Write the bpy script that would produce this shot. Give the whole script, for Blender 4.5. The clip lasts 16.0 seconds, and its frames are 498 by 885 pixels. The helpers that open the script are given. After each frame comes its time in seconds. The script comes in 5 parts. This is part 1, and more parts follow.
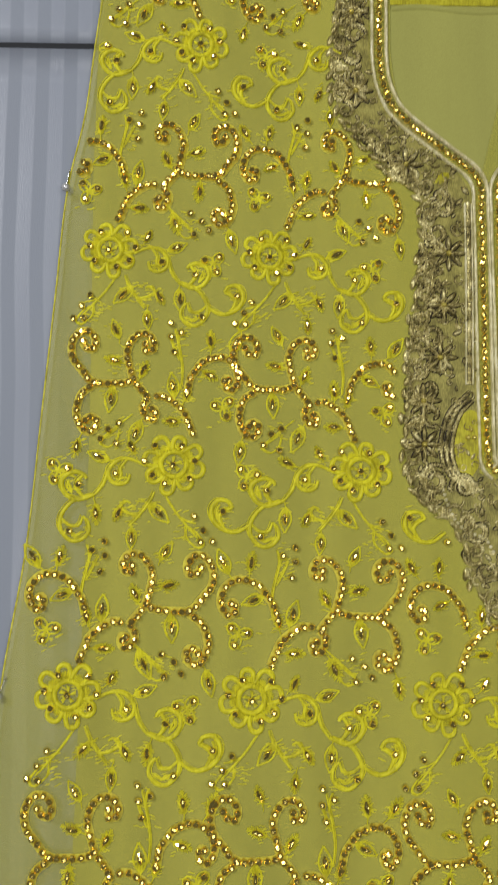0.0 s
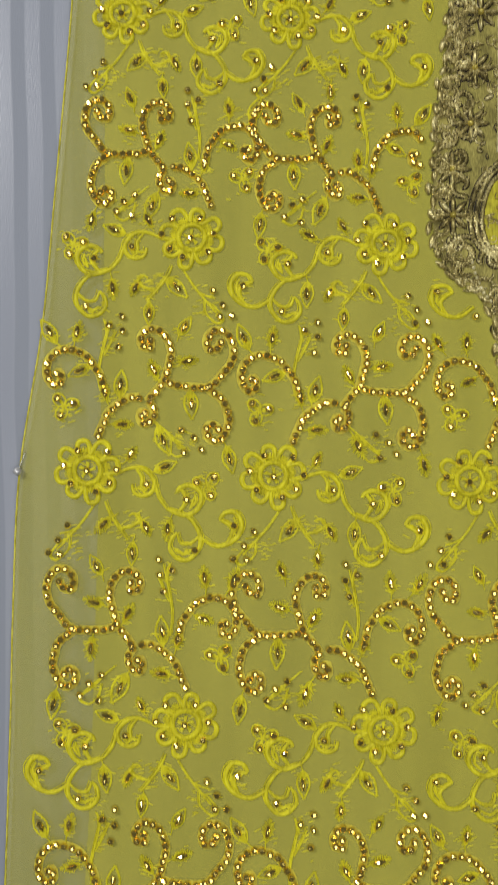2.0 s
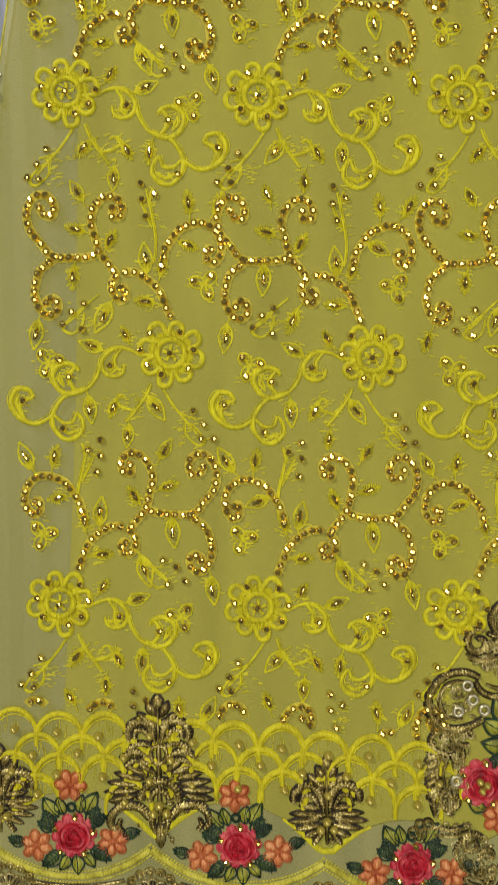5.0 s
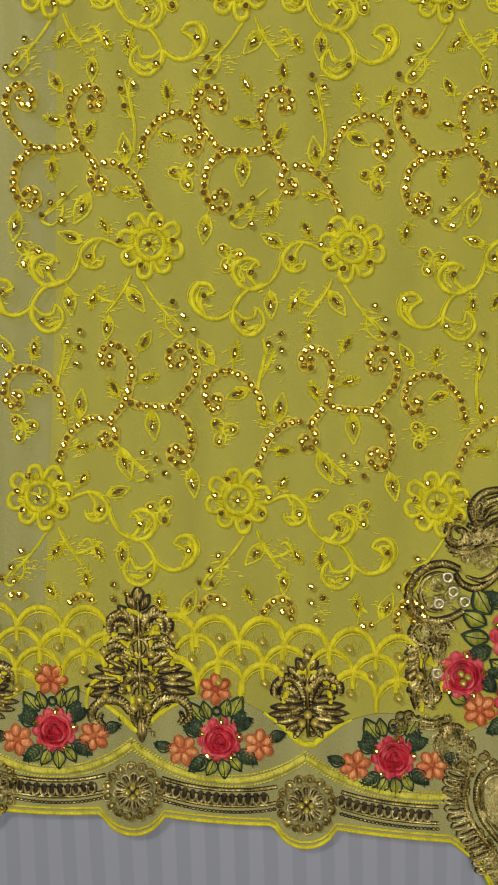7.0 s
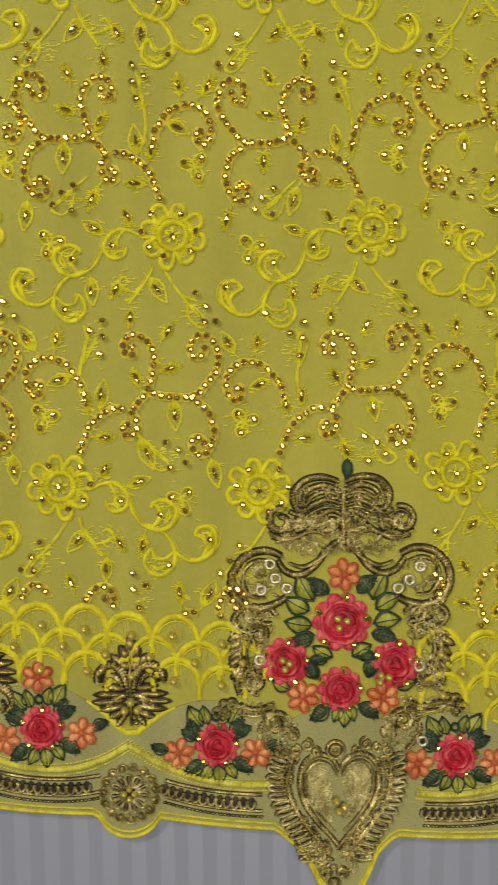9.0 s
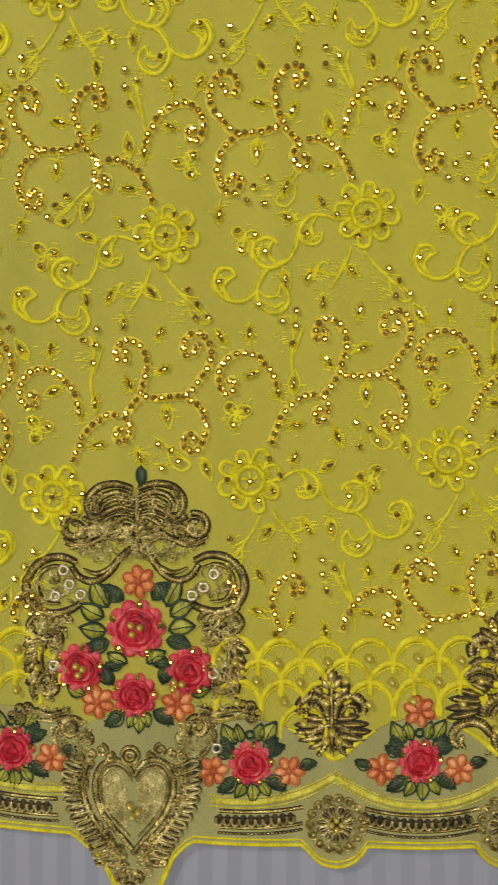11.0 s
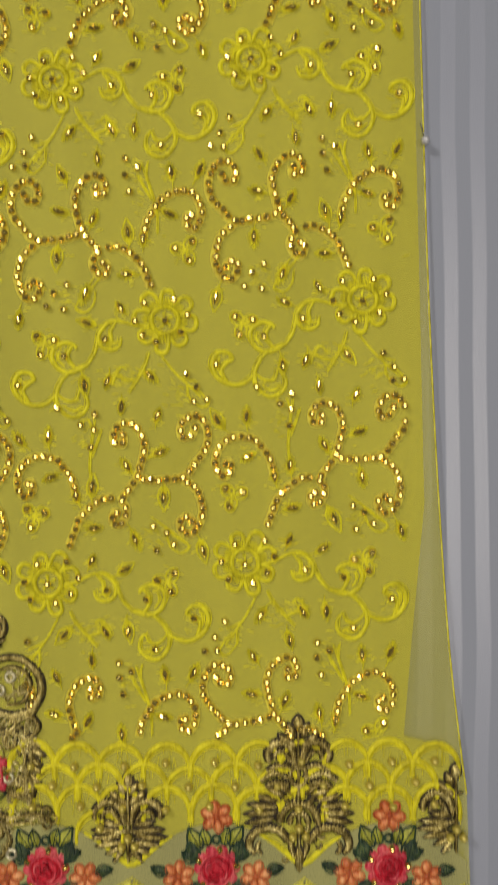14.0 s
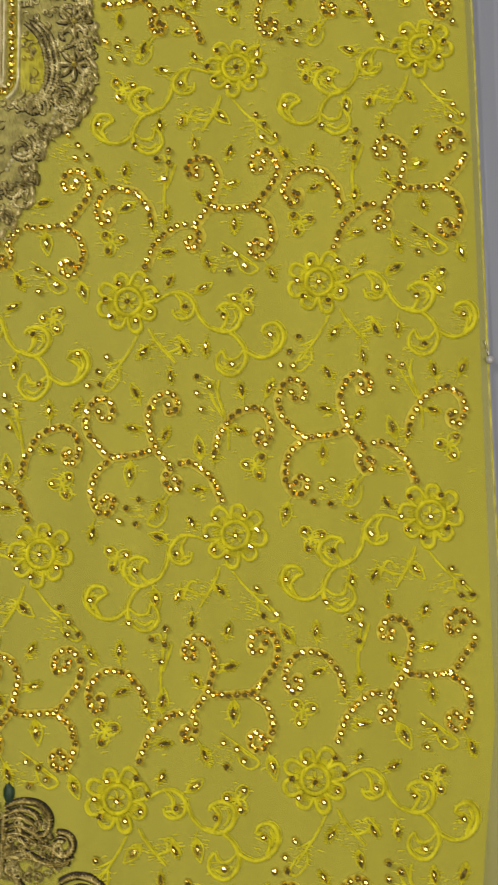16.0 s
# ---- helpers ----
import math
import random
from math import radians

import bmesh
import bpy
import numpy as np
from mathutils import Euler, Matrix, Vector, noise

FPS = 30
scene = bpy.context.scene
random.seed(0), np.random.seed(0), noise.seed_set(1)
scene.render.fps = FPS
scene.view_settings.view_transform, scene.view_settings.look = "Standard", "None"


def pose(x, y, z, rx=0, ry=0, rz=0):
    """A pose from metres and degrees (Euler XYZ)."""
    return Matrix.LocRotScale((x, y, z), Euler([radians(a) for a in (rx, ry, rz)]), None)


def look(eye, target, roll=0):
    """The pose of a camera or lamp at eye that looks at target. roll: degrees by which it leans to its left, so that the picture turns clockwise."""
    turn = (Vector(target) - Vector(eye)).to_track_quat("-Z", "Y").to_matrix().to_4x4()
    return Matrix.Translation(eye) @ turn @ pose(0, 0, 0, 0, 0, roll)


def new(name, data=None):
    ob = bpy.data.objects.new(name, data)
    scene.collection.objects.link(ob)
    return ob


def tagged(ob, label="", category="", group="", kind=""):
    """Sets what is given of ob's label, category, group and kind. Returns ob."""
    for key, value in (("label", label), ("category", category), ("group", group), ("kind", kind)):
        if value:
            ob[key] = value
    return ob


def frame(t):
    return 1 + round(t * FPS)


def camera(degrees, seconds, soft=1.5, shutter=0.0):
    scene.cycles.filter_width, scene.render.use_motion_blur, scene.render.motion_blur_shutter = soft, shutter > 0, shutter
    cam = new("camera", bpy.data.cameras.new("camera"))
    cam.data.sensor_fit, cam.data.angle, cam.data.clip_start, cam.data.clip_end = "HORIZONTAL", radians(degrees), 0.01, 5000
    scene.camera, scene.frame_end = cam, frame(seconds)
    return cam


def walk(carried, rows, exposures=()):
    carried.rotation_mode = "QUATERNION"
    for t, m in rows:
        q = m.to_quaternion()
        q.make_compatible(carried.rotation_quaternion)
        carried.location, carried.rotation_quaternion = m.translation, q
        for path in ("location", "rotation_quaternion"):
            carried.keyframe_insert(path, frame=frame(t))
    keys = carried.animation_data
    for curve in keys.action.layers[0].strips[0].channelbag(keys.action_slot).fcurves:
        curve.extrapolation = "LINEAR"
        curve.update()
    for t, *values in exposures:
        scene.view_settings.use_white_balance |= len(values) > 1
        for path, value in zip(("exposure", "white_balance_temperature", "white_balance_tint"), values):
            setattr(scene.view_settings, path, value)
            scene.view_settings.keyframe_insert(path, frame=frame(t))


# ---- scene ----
from mathutils.geometry import delaunay_2d_cdt

cam = camera(36.0, 16.0, soft=1.55, shutter=0.5)
PATH = [
    (0.0, -0.1823, 0.5965, 0.4689, 4.06, -1.97, -0.35),
    (0.5, -0.1755, 0.5704, 0.4624, 3.57, -0.24, -0.43),
    (1.0, -0.18, 0.5524, 0.4592, 2.8, -0.36, -0.43),
    (1.5, -0.1795, 0.5248, 0.4553, 1.72, -0.05, -0.51),
    (2.0, -0.1798, 0.4909, 0.4522, 0.57, -0.04, -0.6),
    (2.5, -0.1792, 0.4662, 0.4504, -0.41, -0.02, -0.71),
    (3.0, -0.1774, 0.416, 0.4454, -0.43, 0.07, -0.79),
    (3.5, -0.1777, 0.368, 0.4438, -1.22, -0.06, -0.93),
    (4.0, -0.1737, 0.3468, 0.4435, -2.14, 0.3, -1.0),
    (6.3, -0.1677, 0.2379, 0.4458, -2.2, 0.55, -1.33),
    (6.5, -0.1655, 0.2356, 0.4461, -2.16, 0.73, -1.34),
    (7.0, -0.162, 0.2326, 0.4464, -2.2, 0.21, -1.28),
    (7.5, -0.1408, 0.2305, 0.4452, -2.4, 0.24, -1.24),
    (8.0, -0.1267, 0.2257, 0.4463, -2.23, -0.16, -1.22),
    (8.5, -0.1025, 0.2238, 0.4464, -2.22, -1.02, -1.22),
    (9.0, -0.0681, 0.2181, 0.448, -1.58, -0.98, -1.15),
    (9.5, -0.034, 0.2141, 0.4485, -1.08, -0.35, -1.15),
    (12.0, 0.1196, 0.2274, 0.4487, -2.39, 0.7, -0.71),
    (12.5, 0.1409, 0.2272, 0.4488, -2.27, -0.02, -0.66),
    (13.0, 0.1587, 0.227, 0.4493, -2.16, -0.51, -0.58),
    (13.5, 0.1703, 0.2294, 0.4498, -2.07, -0.5, -0.48),
    (14.0, 0.1783, 0.268, 0.4502, -0.13, -0.02, -0.42),
    (14.5, 0.181, 0.3051, 0.4527, 0.97, 0.18, -0.41),
    (15.0, 0.1789, 0.3334, 0.4552, 1.93, 0.11, -0.34),
    (15.5, 0.1677, 0.3542, 0.4579, 2.85, 0.43, -0.38),
    (16.0, 0.1444, 0.3672, 0.4592, 3.31, 0.79, -0.35),
]
walk(cam, [(t, pose(x, y, z, rx, ry, rz)) for t, x, y, z, rx, ry, rz in PATH],
     [(0.0, 0.02, 6050, 10), (4.0, 0.04, 6400, 11), (7.0, 0.08, 6600, 12), (9.5, 0.16, 6700, 13), (12.0, 0.22, 6750, 14), (14.0, 0.14, 6700, 13), (16.0, 0.08, 6700, 12)])


# ---- light ----
world = bpy.data.worlds.new("world")
scene.world = world
world.use_nodes = True
wbg = world.node_tree.nodes["Background"]
wbg.inputs[0].default_value = (0.75, 0.85, 1.0, 1)
wbg.inputs[1].default_value = 0.25


def area_light(name, where, aim, sx, sy, watts, colour):
    d = bpy.data.lights.new(name, "AREA")
    d.shape, d.size, d.size_y, d.energy, d.color = "RECTANGLE", sx, sy, watts, colour
    ob = new(name, d)
    ob.matrix_world = look(where, aim)
    return ob


# added lights without fixtures: broad overhead for stone glints, small side one for relief
area_light("added_overhead_light", (0.36, 0.15, 2.35), (0.3, 0.3, 0), 2.2, 1.5, 36.5, (1.0, 0.96, 0.89))
area_light("added_side_light", (-1.25, 1.5, 1.45), (0.0, 0.35, 0), 0.5, 0.4, 21, (1.0, 0.97, 0.92))


# ---- materials ----
def material(name, colour, rough=0.6, metal=0.0, spec=0.5):
    m = bpy.data.materials.new(name)
    m.use_nodes = True
    p = m.node_tree.nodes["Principled BSDF"]
    p.inputs["Base Color"].default_value = (*colour, 1)
    p.inputs["Roughness"].default_value = rough
    p.inputs["Metallic"].default_value = metal
    p.inputs["Specular IOR Level"].default_value = spec
    return m, m.node_tree.nodes, m.node_tree.links, p


def ramp(nodes, stops):
    r = nodes.new("ShaderNodeValToRGB")
    e = r.color_ramp.elements
    while len(e) < len(stops):
        e.new(0.5)
    for k, (pos, col) in enumerate(stops):
        e[k].position, e[k].color = pos, (*col, 1)
    return r


def tex(nodes, links, kind, scale, coord, detail=2.0, stretch=(1, 1, 1), turn=0.0):
    mp = nodes.new("ShaderNodeMapping")
    mp.inputs["Scale"].default_value = stretch
    mp.inputs["Rotation"].default_value = (0, 0, turn)
    links.new(coord, mp.inputs["Vector"])
    t = nodes.new(kind)
    t.inputs["Scale"].default_value = scale
    if kind == "ShaderNodeTexNoise":
        t.inputs["Detail"].default_value = detail
    links.new(mp.outputs[0], t.inputs["Vector"])
    return t


def bump(nodes, links, p, height, strength, dist):
    b = nodes.new("ShaderNodeBump")
    b.inputs["Strength"].default_value = strength
    b.inputs["Distance"].default_value = dist
    links.new(height, b.inputs["Height"])
    links.new(b.outputs[0], p.inputs["Normal"])
    return b


def thread_material(name, dark, mid, light, rough=0.5, metal=0.0, stitch=900, relief=0.0006, spec=0.4, turn=0.6, tight=0.11):
    """Satin-stitched thread: fine parallel strands with tonal drift; the golds use it to paint shade and glints."""
    m, n, l, p = material(name, mid, rough, metal, spec)
    geo = n.new("ShaderNodeNewGeometry")
    fine = tex(n, l, "ShaderNodeTexNoise", stitch, geo.outputs["Position"], 2, (1.0, 0.22, 1.0), turn)
    broad = tex(n, l, "ShaderNodeTexNoise", 140, geo.outputs["Position"], 3)
    mix = n.new("ShaderNodeMath")
    mix.operation = "MULTIPLY_ADD"
    mix.inputs[1].default_value = 0.55
    l.new(broad.outputs[0], mix.inputs[0])
    half = n.new("ShaderNodeMath")
    half.operation = "MULTIPLY"
    half.inputs[1].default_value = 0.45
    l.new(fine.outputs[0], half.inputs[0])
    l.new(half.outputs[0], mix.inputs[2])
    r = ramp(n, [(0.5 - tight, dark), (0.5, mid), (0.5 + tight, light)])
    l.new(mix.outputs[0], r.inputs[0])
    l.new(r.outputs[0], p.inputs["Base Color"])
    bump(n, l, p, fine.outputs[0], 0.8, relief)
    return m


def cloth_material(name, colour, alpha, weave=1600, drift=0.12):
    """Sheer crepe: a fine weave that lets what lies under it show through."""
    m, n, l, p = material(name, colour, 0.75, 0.0, 0.2)
    geo = n.new("ShaderNodeNewGeometry")
    cloud = tex(n, l, "ShaderNodeTexNoise", 34, geo.outputs["Position"], 4, (1.0, 0.12, 1.0), 0.05)
    yarn = tex(n, l, "ShaderNodeTexNoise", weave, geo.outputs["Position"], 1)
    lo = tuple(c * (1 - drift) for c in colour)
    hi = tuple(c * (1 + drift) for c in colour)
    r = ramp(n, [(0.35, lo), (0.65, hi)])
    l.new(cloud.outputs[0], r.inputs[0])
    l.new(r.outputs[0], p.inputs["Base Color"])
    bump(n, l, p, yarn.outputs[0], 0.35, 0.0003)
    a = n.new("ShaderNodeMath")
    a.operation = "MULTIPLY_ADD"
    a.inputs[1].default_value = 0.25
    a.inputs[2].default_value = alpha - 0.125
    a.use_clamp = True
    l.new(yarn.outputs[0], a.inputs[0])
    l.new(a.outputs[0], p.inputs["Alpha"])
    return m


def striped_material():
    """Grey satin-stripe suiting, matt and glossy bands running lengthwise."""
    m, n, l, p = material("satin_stripe_cloth", (0.3, 0.31, 0.36), 0.5, 0.0, 0.6)
    geo = n.new("ShaderNodeNewGeometry")
    sep = n.new("ShaderNodeSeparateXYZ")
    l.new(geo.outputs["Position"], sep.inputs[0])
    wob = tex(n, l, "ShaderNodeTexNoise", 5, geo.outputs["Position"], 1)
    add = n.new("ShaderNodeMath")
    add.operation = "MULTIPLY_ADD"
    add.inputs[1].default_value = 0.012
    l.new(wob.outputs[0], add.inputs[0])
    shift = n.new("ShaderNodeMath")
    shift.operation = "ADD"
    shift.inputs[1].default_value = -0.0073
    l.new(sep.outputs["X"], shift.inputs[0])
    l.new(shift.outputs[0], add.inputs[2])
    sc = n.new("ShaderNodeMath")
    sc.operation = "MULTIPLY"
    sc.inputs[1].default_value = 2 * math.pi / 0.0172
    l.new(add.outputs[0], sc.inputs[0])
    sn = n.new("ShaderNodeMath")
    sn.operation = "SINE"
    l.new(sc.outputs[0], sn.inputs[0])
    sh = n.new("ShaderNodeMath")
    sh.operation = "MULTIPLY_ADD"
    sh.inputs[1].default_value = 2.2
    sh.inputs[2].default_value = 0.5
    sh.use_clamp = True
    l.new(sn.outputs[0], sh.inputs[0])
    r = ramp(n, [(0.0, (0.238, 0.258, 0.304)), (1.0, (0.284, 0.303, 0.355))])
    l.new(sh.outputs[0], r.inputs[0])
    l.new(r.outputs[0], p.inputs["Base Color"])
    ro = n.new("ShaderNodeMath")
    ro.operation = "MULTIPLY_ADD"
    ro.inputs[1].default_value = -0.34
    ro.inputs[2].default_value = 0.66
    l.new(sh.outputs[0], ro.inputs[0])
    l.new(ro.outputs[0], p.inputs["Roughness"])
    fine = tex(n, l, "ShaderNodeTexNoise", 1500, geo.outputs["Position"], 1, (1, 0.15, 1))
    bump(n, l, p, fine.outputs[0], 0.25, 0.0002)
    return m


M_STRIPE = striped_material()
M_SHEER = cloth_material("sheer_yellow_crepe", (0.545, 0.515, 0.085), 0.33, drift=0.06)
M_LINING = cloth_material("yellow_lining", (0.555, 0.522, 0.12), 0.66, drift=0.10)


def yellower_to_one_side(m):
    """Mixes the lining to a brighter, yellower and more opaque tone as x grows."""
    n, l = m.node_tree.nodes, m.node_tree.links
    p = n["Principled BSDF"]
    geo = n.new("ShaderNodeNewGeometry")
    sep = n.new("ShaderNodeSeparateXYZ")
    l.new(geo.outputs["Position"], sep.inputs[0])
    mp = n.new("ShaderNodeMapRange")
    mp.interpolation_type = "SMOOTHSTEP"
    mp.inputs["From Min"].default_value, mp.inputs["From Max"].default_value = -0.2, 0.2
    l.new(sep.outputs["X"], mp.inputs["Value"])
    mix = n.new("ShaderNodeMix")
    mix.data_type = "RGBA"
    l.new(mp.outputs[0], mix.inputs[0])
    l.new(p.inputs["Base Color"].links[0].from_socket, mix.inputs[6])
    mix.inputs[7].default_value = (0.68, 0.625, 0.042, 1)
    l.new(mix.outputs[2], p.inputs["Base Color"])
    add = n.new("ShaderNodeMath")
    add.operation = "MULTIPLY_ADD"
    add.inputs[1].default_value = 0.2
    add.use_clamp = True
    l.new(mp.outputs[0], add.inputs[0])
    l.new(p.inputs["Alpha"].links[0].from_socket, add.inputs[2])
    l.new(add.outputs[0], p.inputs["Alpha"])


yellower_to_one_side(M_LINING)
M_ORGANZA = cloth_material("pale_organza", (0.45, 0.435, 0.17), 0.52)
M_CORD = thread_material("dull_yellow_cord", (0.36, 0.32, 0.02), (0.55, 0.50, 0.035), (0.68, 0.63, 0.08), 0.55, 0, 900, 0.0009)
M_INSIDE = cloth_material("inside_back_crepe", (0.385, 0.375, 0.095), 0.9, drift=0.05)
M_YELLOW = thread_material("yellow_thread", (0.40, 0.355, 0.002), (0.60, 0.545, 0.004), (0.76, 0.705, 0.010), 0.6, 0, 900, 0.0005, tight=0.16)
M_FLOAT = thread_material("loose_yellow_thread", (0.46, 0.41, 0.01), (0.58, 0.525, 0.014), (0.70, 0.64, 0.03), 0.7, 0, 900, 0.0003)
M_TRAIL = thread_material("ochre_chain_thread", (0.38, 0.31, 0.02), (0.52, 0.44, 0.025), (0.62, 0.55, 0.04), 0.6, 0, 900, 0.0004)
M_PAISLEY = thread_material("deep_yellow_satin", (0.30, 0.265, 0.006), (0.42, 0.375, 0.010), (0.52, 0.47, 0.02), 0.6, 0, 900, 0.0005)
M_NET = thread_material("golden_yellow_cord", (0.42, 0.36, 0.003), (0.60, 0.53, 0.005), (0.74, 0.67, 0.012), 0.6, 0, 900, 0.0008, tight=0.14)
# both golds: dark stop paints in shade between stitches, light stop their highlights
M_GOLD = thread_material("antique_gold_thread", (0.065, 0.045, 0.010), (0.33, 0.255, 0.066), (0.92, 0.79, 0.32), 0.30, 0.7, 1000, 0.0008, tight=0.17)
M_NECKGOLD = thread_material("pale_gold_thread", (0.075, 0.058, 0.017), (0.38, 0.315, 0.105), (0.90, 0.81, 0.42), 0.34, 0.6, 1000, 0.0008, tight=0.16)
# near-black: paints the outline and shade beneath raised gold work
M_UNDERSHADE = thread_material("dark_undershade", (0.014, 0.009, 0.004), (0.030, 0.020, 0.007), (0.07, 0.05, 0.016), 0.6, 0.2, 900, 0.001)
M_GOLDBASE = thread_material("dull_gold_ground", (0.17, 0.145, 0.03), (0.27, 0.235, 0.05), (0.38, 0.335, 0.08), 0.6, 0.1, 1600, 0.0004)
M_RED = thread_material("crimson_thread", (0.24, 0.002, 0.008), (0.43, 0.005, 0.018), (0.56, 0.02, 0.038), 0.5, 0, 700, 0.0012)
M_PINK = thread_material("coral_pink_thread", (0.40, 0.012, 0.03), (0.58, 0.05, 0.07), (0.70, 0.13, 0.13), 0.5, 0, 700, 0.0012)
M_ORANGE = thread_material("apricot_thread", (0.50, 0.12, 0.03), (0.66, 0.22, 0.07), (0.80, 0.38, 0.15), 0.45, 0, 700)
M_RUST = thread_material("rust_thread", (0.3, 0.05, 0.01), (0.42, 0.09, 0.02), (0.5, 0.14, 0.04), 0.5, 0, 700)
M_GREEN = thread_material("bottle_green_thread", (0.005, 0.018, 0.008), (0.012, 0.035, 0.015), (0.03, 0.07, 0.03), 0.5, 0, 700)
M_OLIVE = thread_material("olive_thread", (0.16, 0.17, 0.012), (0.29, 0.29, 0.025), (0.40, 0.40, 0.05), 0.5, 0, 700)
M_HEART = thread_material("light_gold_filling", (0.26, 0.215, 0.07), (0.52, 0.45, 0.17), (0.80, 0.71, 0.36), 0.4, 0.35, 900, 0.0008, tight=0.14)
M_TAPE = thread_material("cream_gold_cord", (0.45, 0.40, 0.18), (0.62, 0.56, 0.3), (0.8, 0.74, 0.48), 0.45, 0.2, 900)
M_STONE = material("gold_foil_crystal", (1.0, 0.77, 0.19), 0.15, 0.93, 1.0)[0]
M_DIAMOND = material("pale_foil_crystal", (1.0, 0.79, 0.22), 0.13, 0.95, 1.0)[0]
M_BEAD = material("brass_bead", (0.58, 0.48, 0.09), 0.26, 0.45, 0.9)[0]
M_SEQUIN = material("clear_sequin", (0.56, 0.51, 0.33), 0.28, 0.7)[0]
M_MOSS = thread_material("moss_green_thread", (0.02, 0.035, 0.010), (0.05, 0.075, 0.018), (0.11, 0.14, 0.03), 0.5, 0, 700)
M_PEARL = material("pearl_pin_head", (0.50, 0.50, 0.50), 0.15, 0.25, 0.8)[0]
M_STEEL = material("pin_steel", (0.6, 0.6, 0.6), 0.25, 1.0)[0]
M_SEAM = material("black_gap", (0.012, 0.013, 0.016), 0.8)[0]


def plaster(name, colour):
    m, n, l, p = material(name, colour, 0.9)
    geo = n.new("ShaderNodeNewGeometry")
    t = tex(n, l, "ShaderNodeTexNoise", 3, geo.outputs["Position"], 4)
    r = ramp(n, [(0.3, tuple(c * 0.92 for c in colour)), (0.7, colour)])
    l.new(t.outputs[0], r.inputs[0])
    l.new(r.outputs[0], p.inputs["Base Color"])
    return m


M_WALL = plaster("wall_paint", (0.13, 0.127, 0.12))
M_FLOOR = plaster("floor_grey", (0.22, 0.21, 0.2))


# ---- mesh tools ----
class Buf:
    """Collects strokes and domes into one mesh."""

    def __init__(self, shaded=False):
        self.v, self.f = [], []
        self.under = Buf() if shaded else None

    def tube(self, pts, w, h, z=0.0, taper=0.0, closed=False):
        """A low rounded cord along points (x, y), w wide and h high; taper narrows both ends."""
        n = len(pts)
        if n < 2:
            return
        # a wider, lower dark copy stands in for the shade round the cord
        if self.under:
            self.under.tube(pts, w * 1.3 + 0.0010, h * 0.45, z, taper, closed)
            w *= 1.3
        base = len(self.v)
        for i in range(n):
            a = pts[(i - 1) % n] if (closed or i > 0) else pts[i]
            b = pts[(i + 1) % n] if (closed or i < n - 1) else pts[i]
            dx, dy = b[0] - a[0], b[1] - a[1]
            d = math.hypot(dx, dy) or 1e-9
            nx, ny = -dy / d, dx / d
            s = 1.0
            if taper and not closed:
                e = min(i, n - 1 - i) / max(1, (n - 1) / 2)
                s = (1 - taper) + taper * min(1.0, e * 1.6)
            x, y = pts[i][0], pts[i][1]
            for q, up in ((-0.5, 0.0), (-0.3, 0.8), (0.0, 1.0), (0.3, 0.8), (0.5, 0.0)):
                self.v.append((x + nx * q * w * s, y + ny * q * w * s, z + up * h * (0.5 + 0.5 * s)))
        for i in range(n if closed else n - 1):
            p0, p1 = base + i * 5, base + ((i + 1) % n) * 5
            for k in range(4):
                self.f.append((p0 + k, p0 + k + 1, p1 + k + 1, p1 + k))

    def dome(self, x, y, rx, ry, h, z=0.0, rot=0.0, seg=10, ring=3, point=0.0):
        """A low rounded pad; point sharpens its ends along its length."""
        if self.under:
            self.under.dome(x, y, rx * 1.15 + 0.0005, ry * 1.15 + 0.0006, h * 0.5, z, rot, seg, 2, point)
        base = len(self.v)
        c, s = math.cos(rot), math.sin(rot)
        for k in range(ring):
            t = k / ring * math.pi / 2
            for i in range(seg):
                a = 2 * math.pi * i / seg
                pinch = 1 - point * abs(math.cos(a)) ** 3
                u, w = rx * math.cos(a) * math.cos(t), ry * math.sin(a) * math.cos(t) * pinch
                self.v.append((x + u * c - w * s, y + u * s + w * c, z + h * math.sin(t)))
        self.v.append((x, y, z + h))
        for k in range(ring - 1):
            for i in range(seg):
                j = (i + 1) % seg
                self.f.append((base + k * seg + i, base + k * seg + j, base + (k + 1) * seg + j, base + (k + 1) * seg + i))
        top = base + (ring - 1) * seg
        for i in range(seg):
            self.f.append((top + i, top + (i + 1) % seg, base + ring * seg))

    def stitched(self, pts, w, h, z=0.0, step=0.0014, slant=0.45, taper=0.4):
        """A satin-stitched cord: short raised stitches laid side by side across a line, over a dark strip that paints
        in shade.
        """
        if self.under:
            self.under.tube(pts, w + 0.0011, h * 0.4, z, taper * 0.5)
        run = spaced(pts, step)
        n = len(run)
        for i in range(n):
            (x0, y0), (x1, y1) = run[max(0, i - 1)], run[min(n - 1, i + 1)]
            a = math.atan2(y1 - y0, x1 - x0) + math.pi / 2 - slant
            e = min(i, n - 1 - i) / max(1, (n - 1) / 2)
            s = (1 - taper) + taper * min(1.0, e * 2)
            x, y = run[i]
            lean = 0.86 + 0.28 * ((i * 7919) % 13) / 13
            base = len(self.v)
            c, q = math.cos(a), math.sin(a)
            half, thin = w * 0.56 * s * lean, step * 0.47
            for u, v, up in ((-1, 0, 0.1), (-0.6, -1, 0.45), (-0.6, 1, 0.45), (0, -1, 0.7), (0, 0, 1.0), (0, 1, 0.7), (0.6, -1, 0.45), (0.6, 1, 0.45), (1, 0, 0.1)):
                self.v.append((x + u * half * c - v * thin * q, y + u * half * q + v * thin * c, z + up * h))
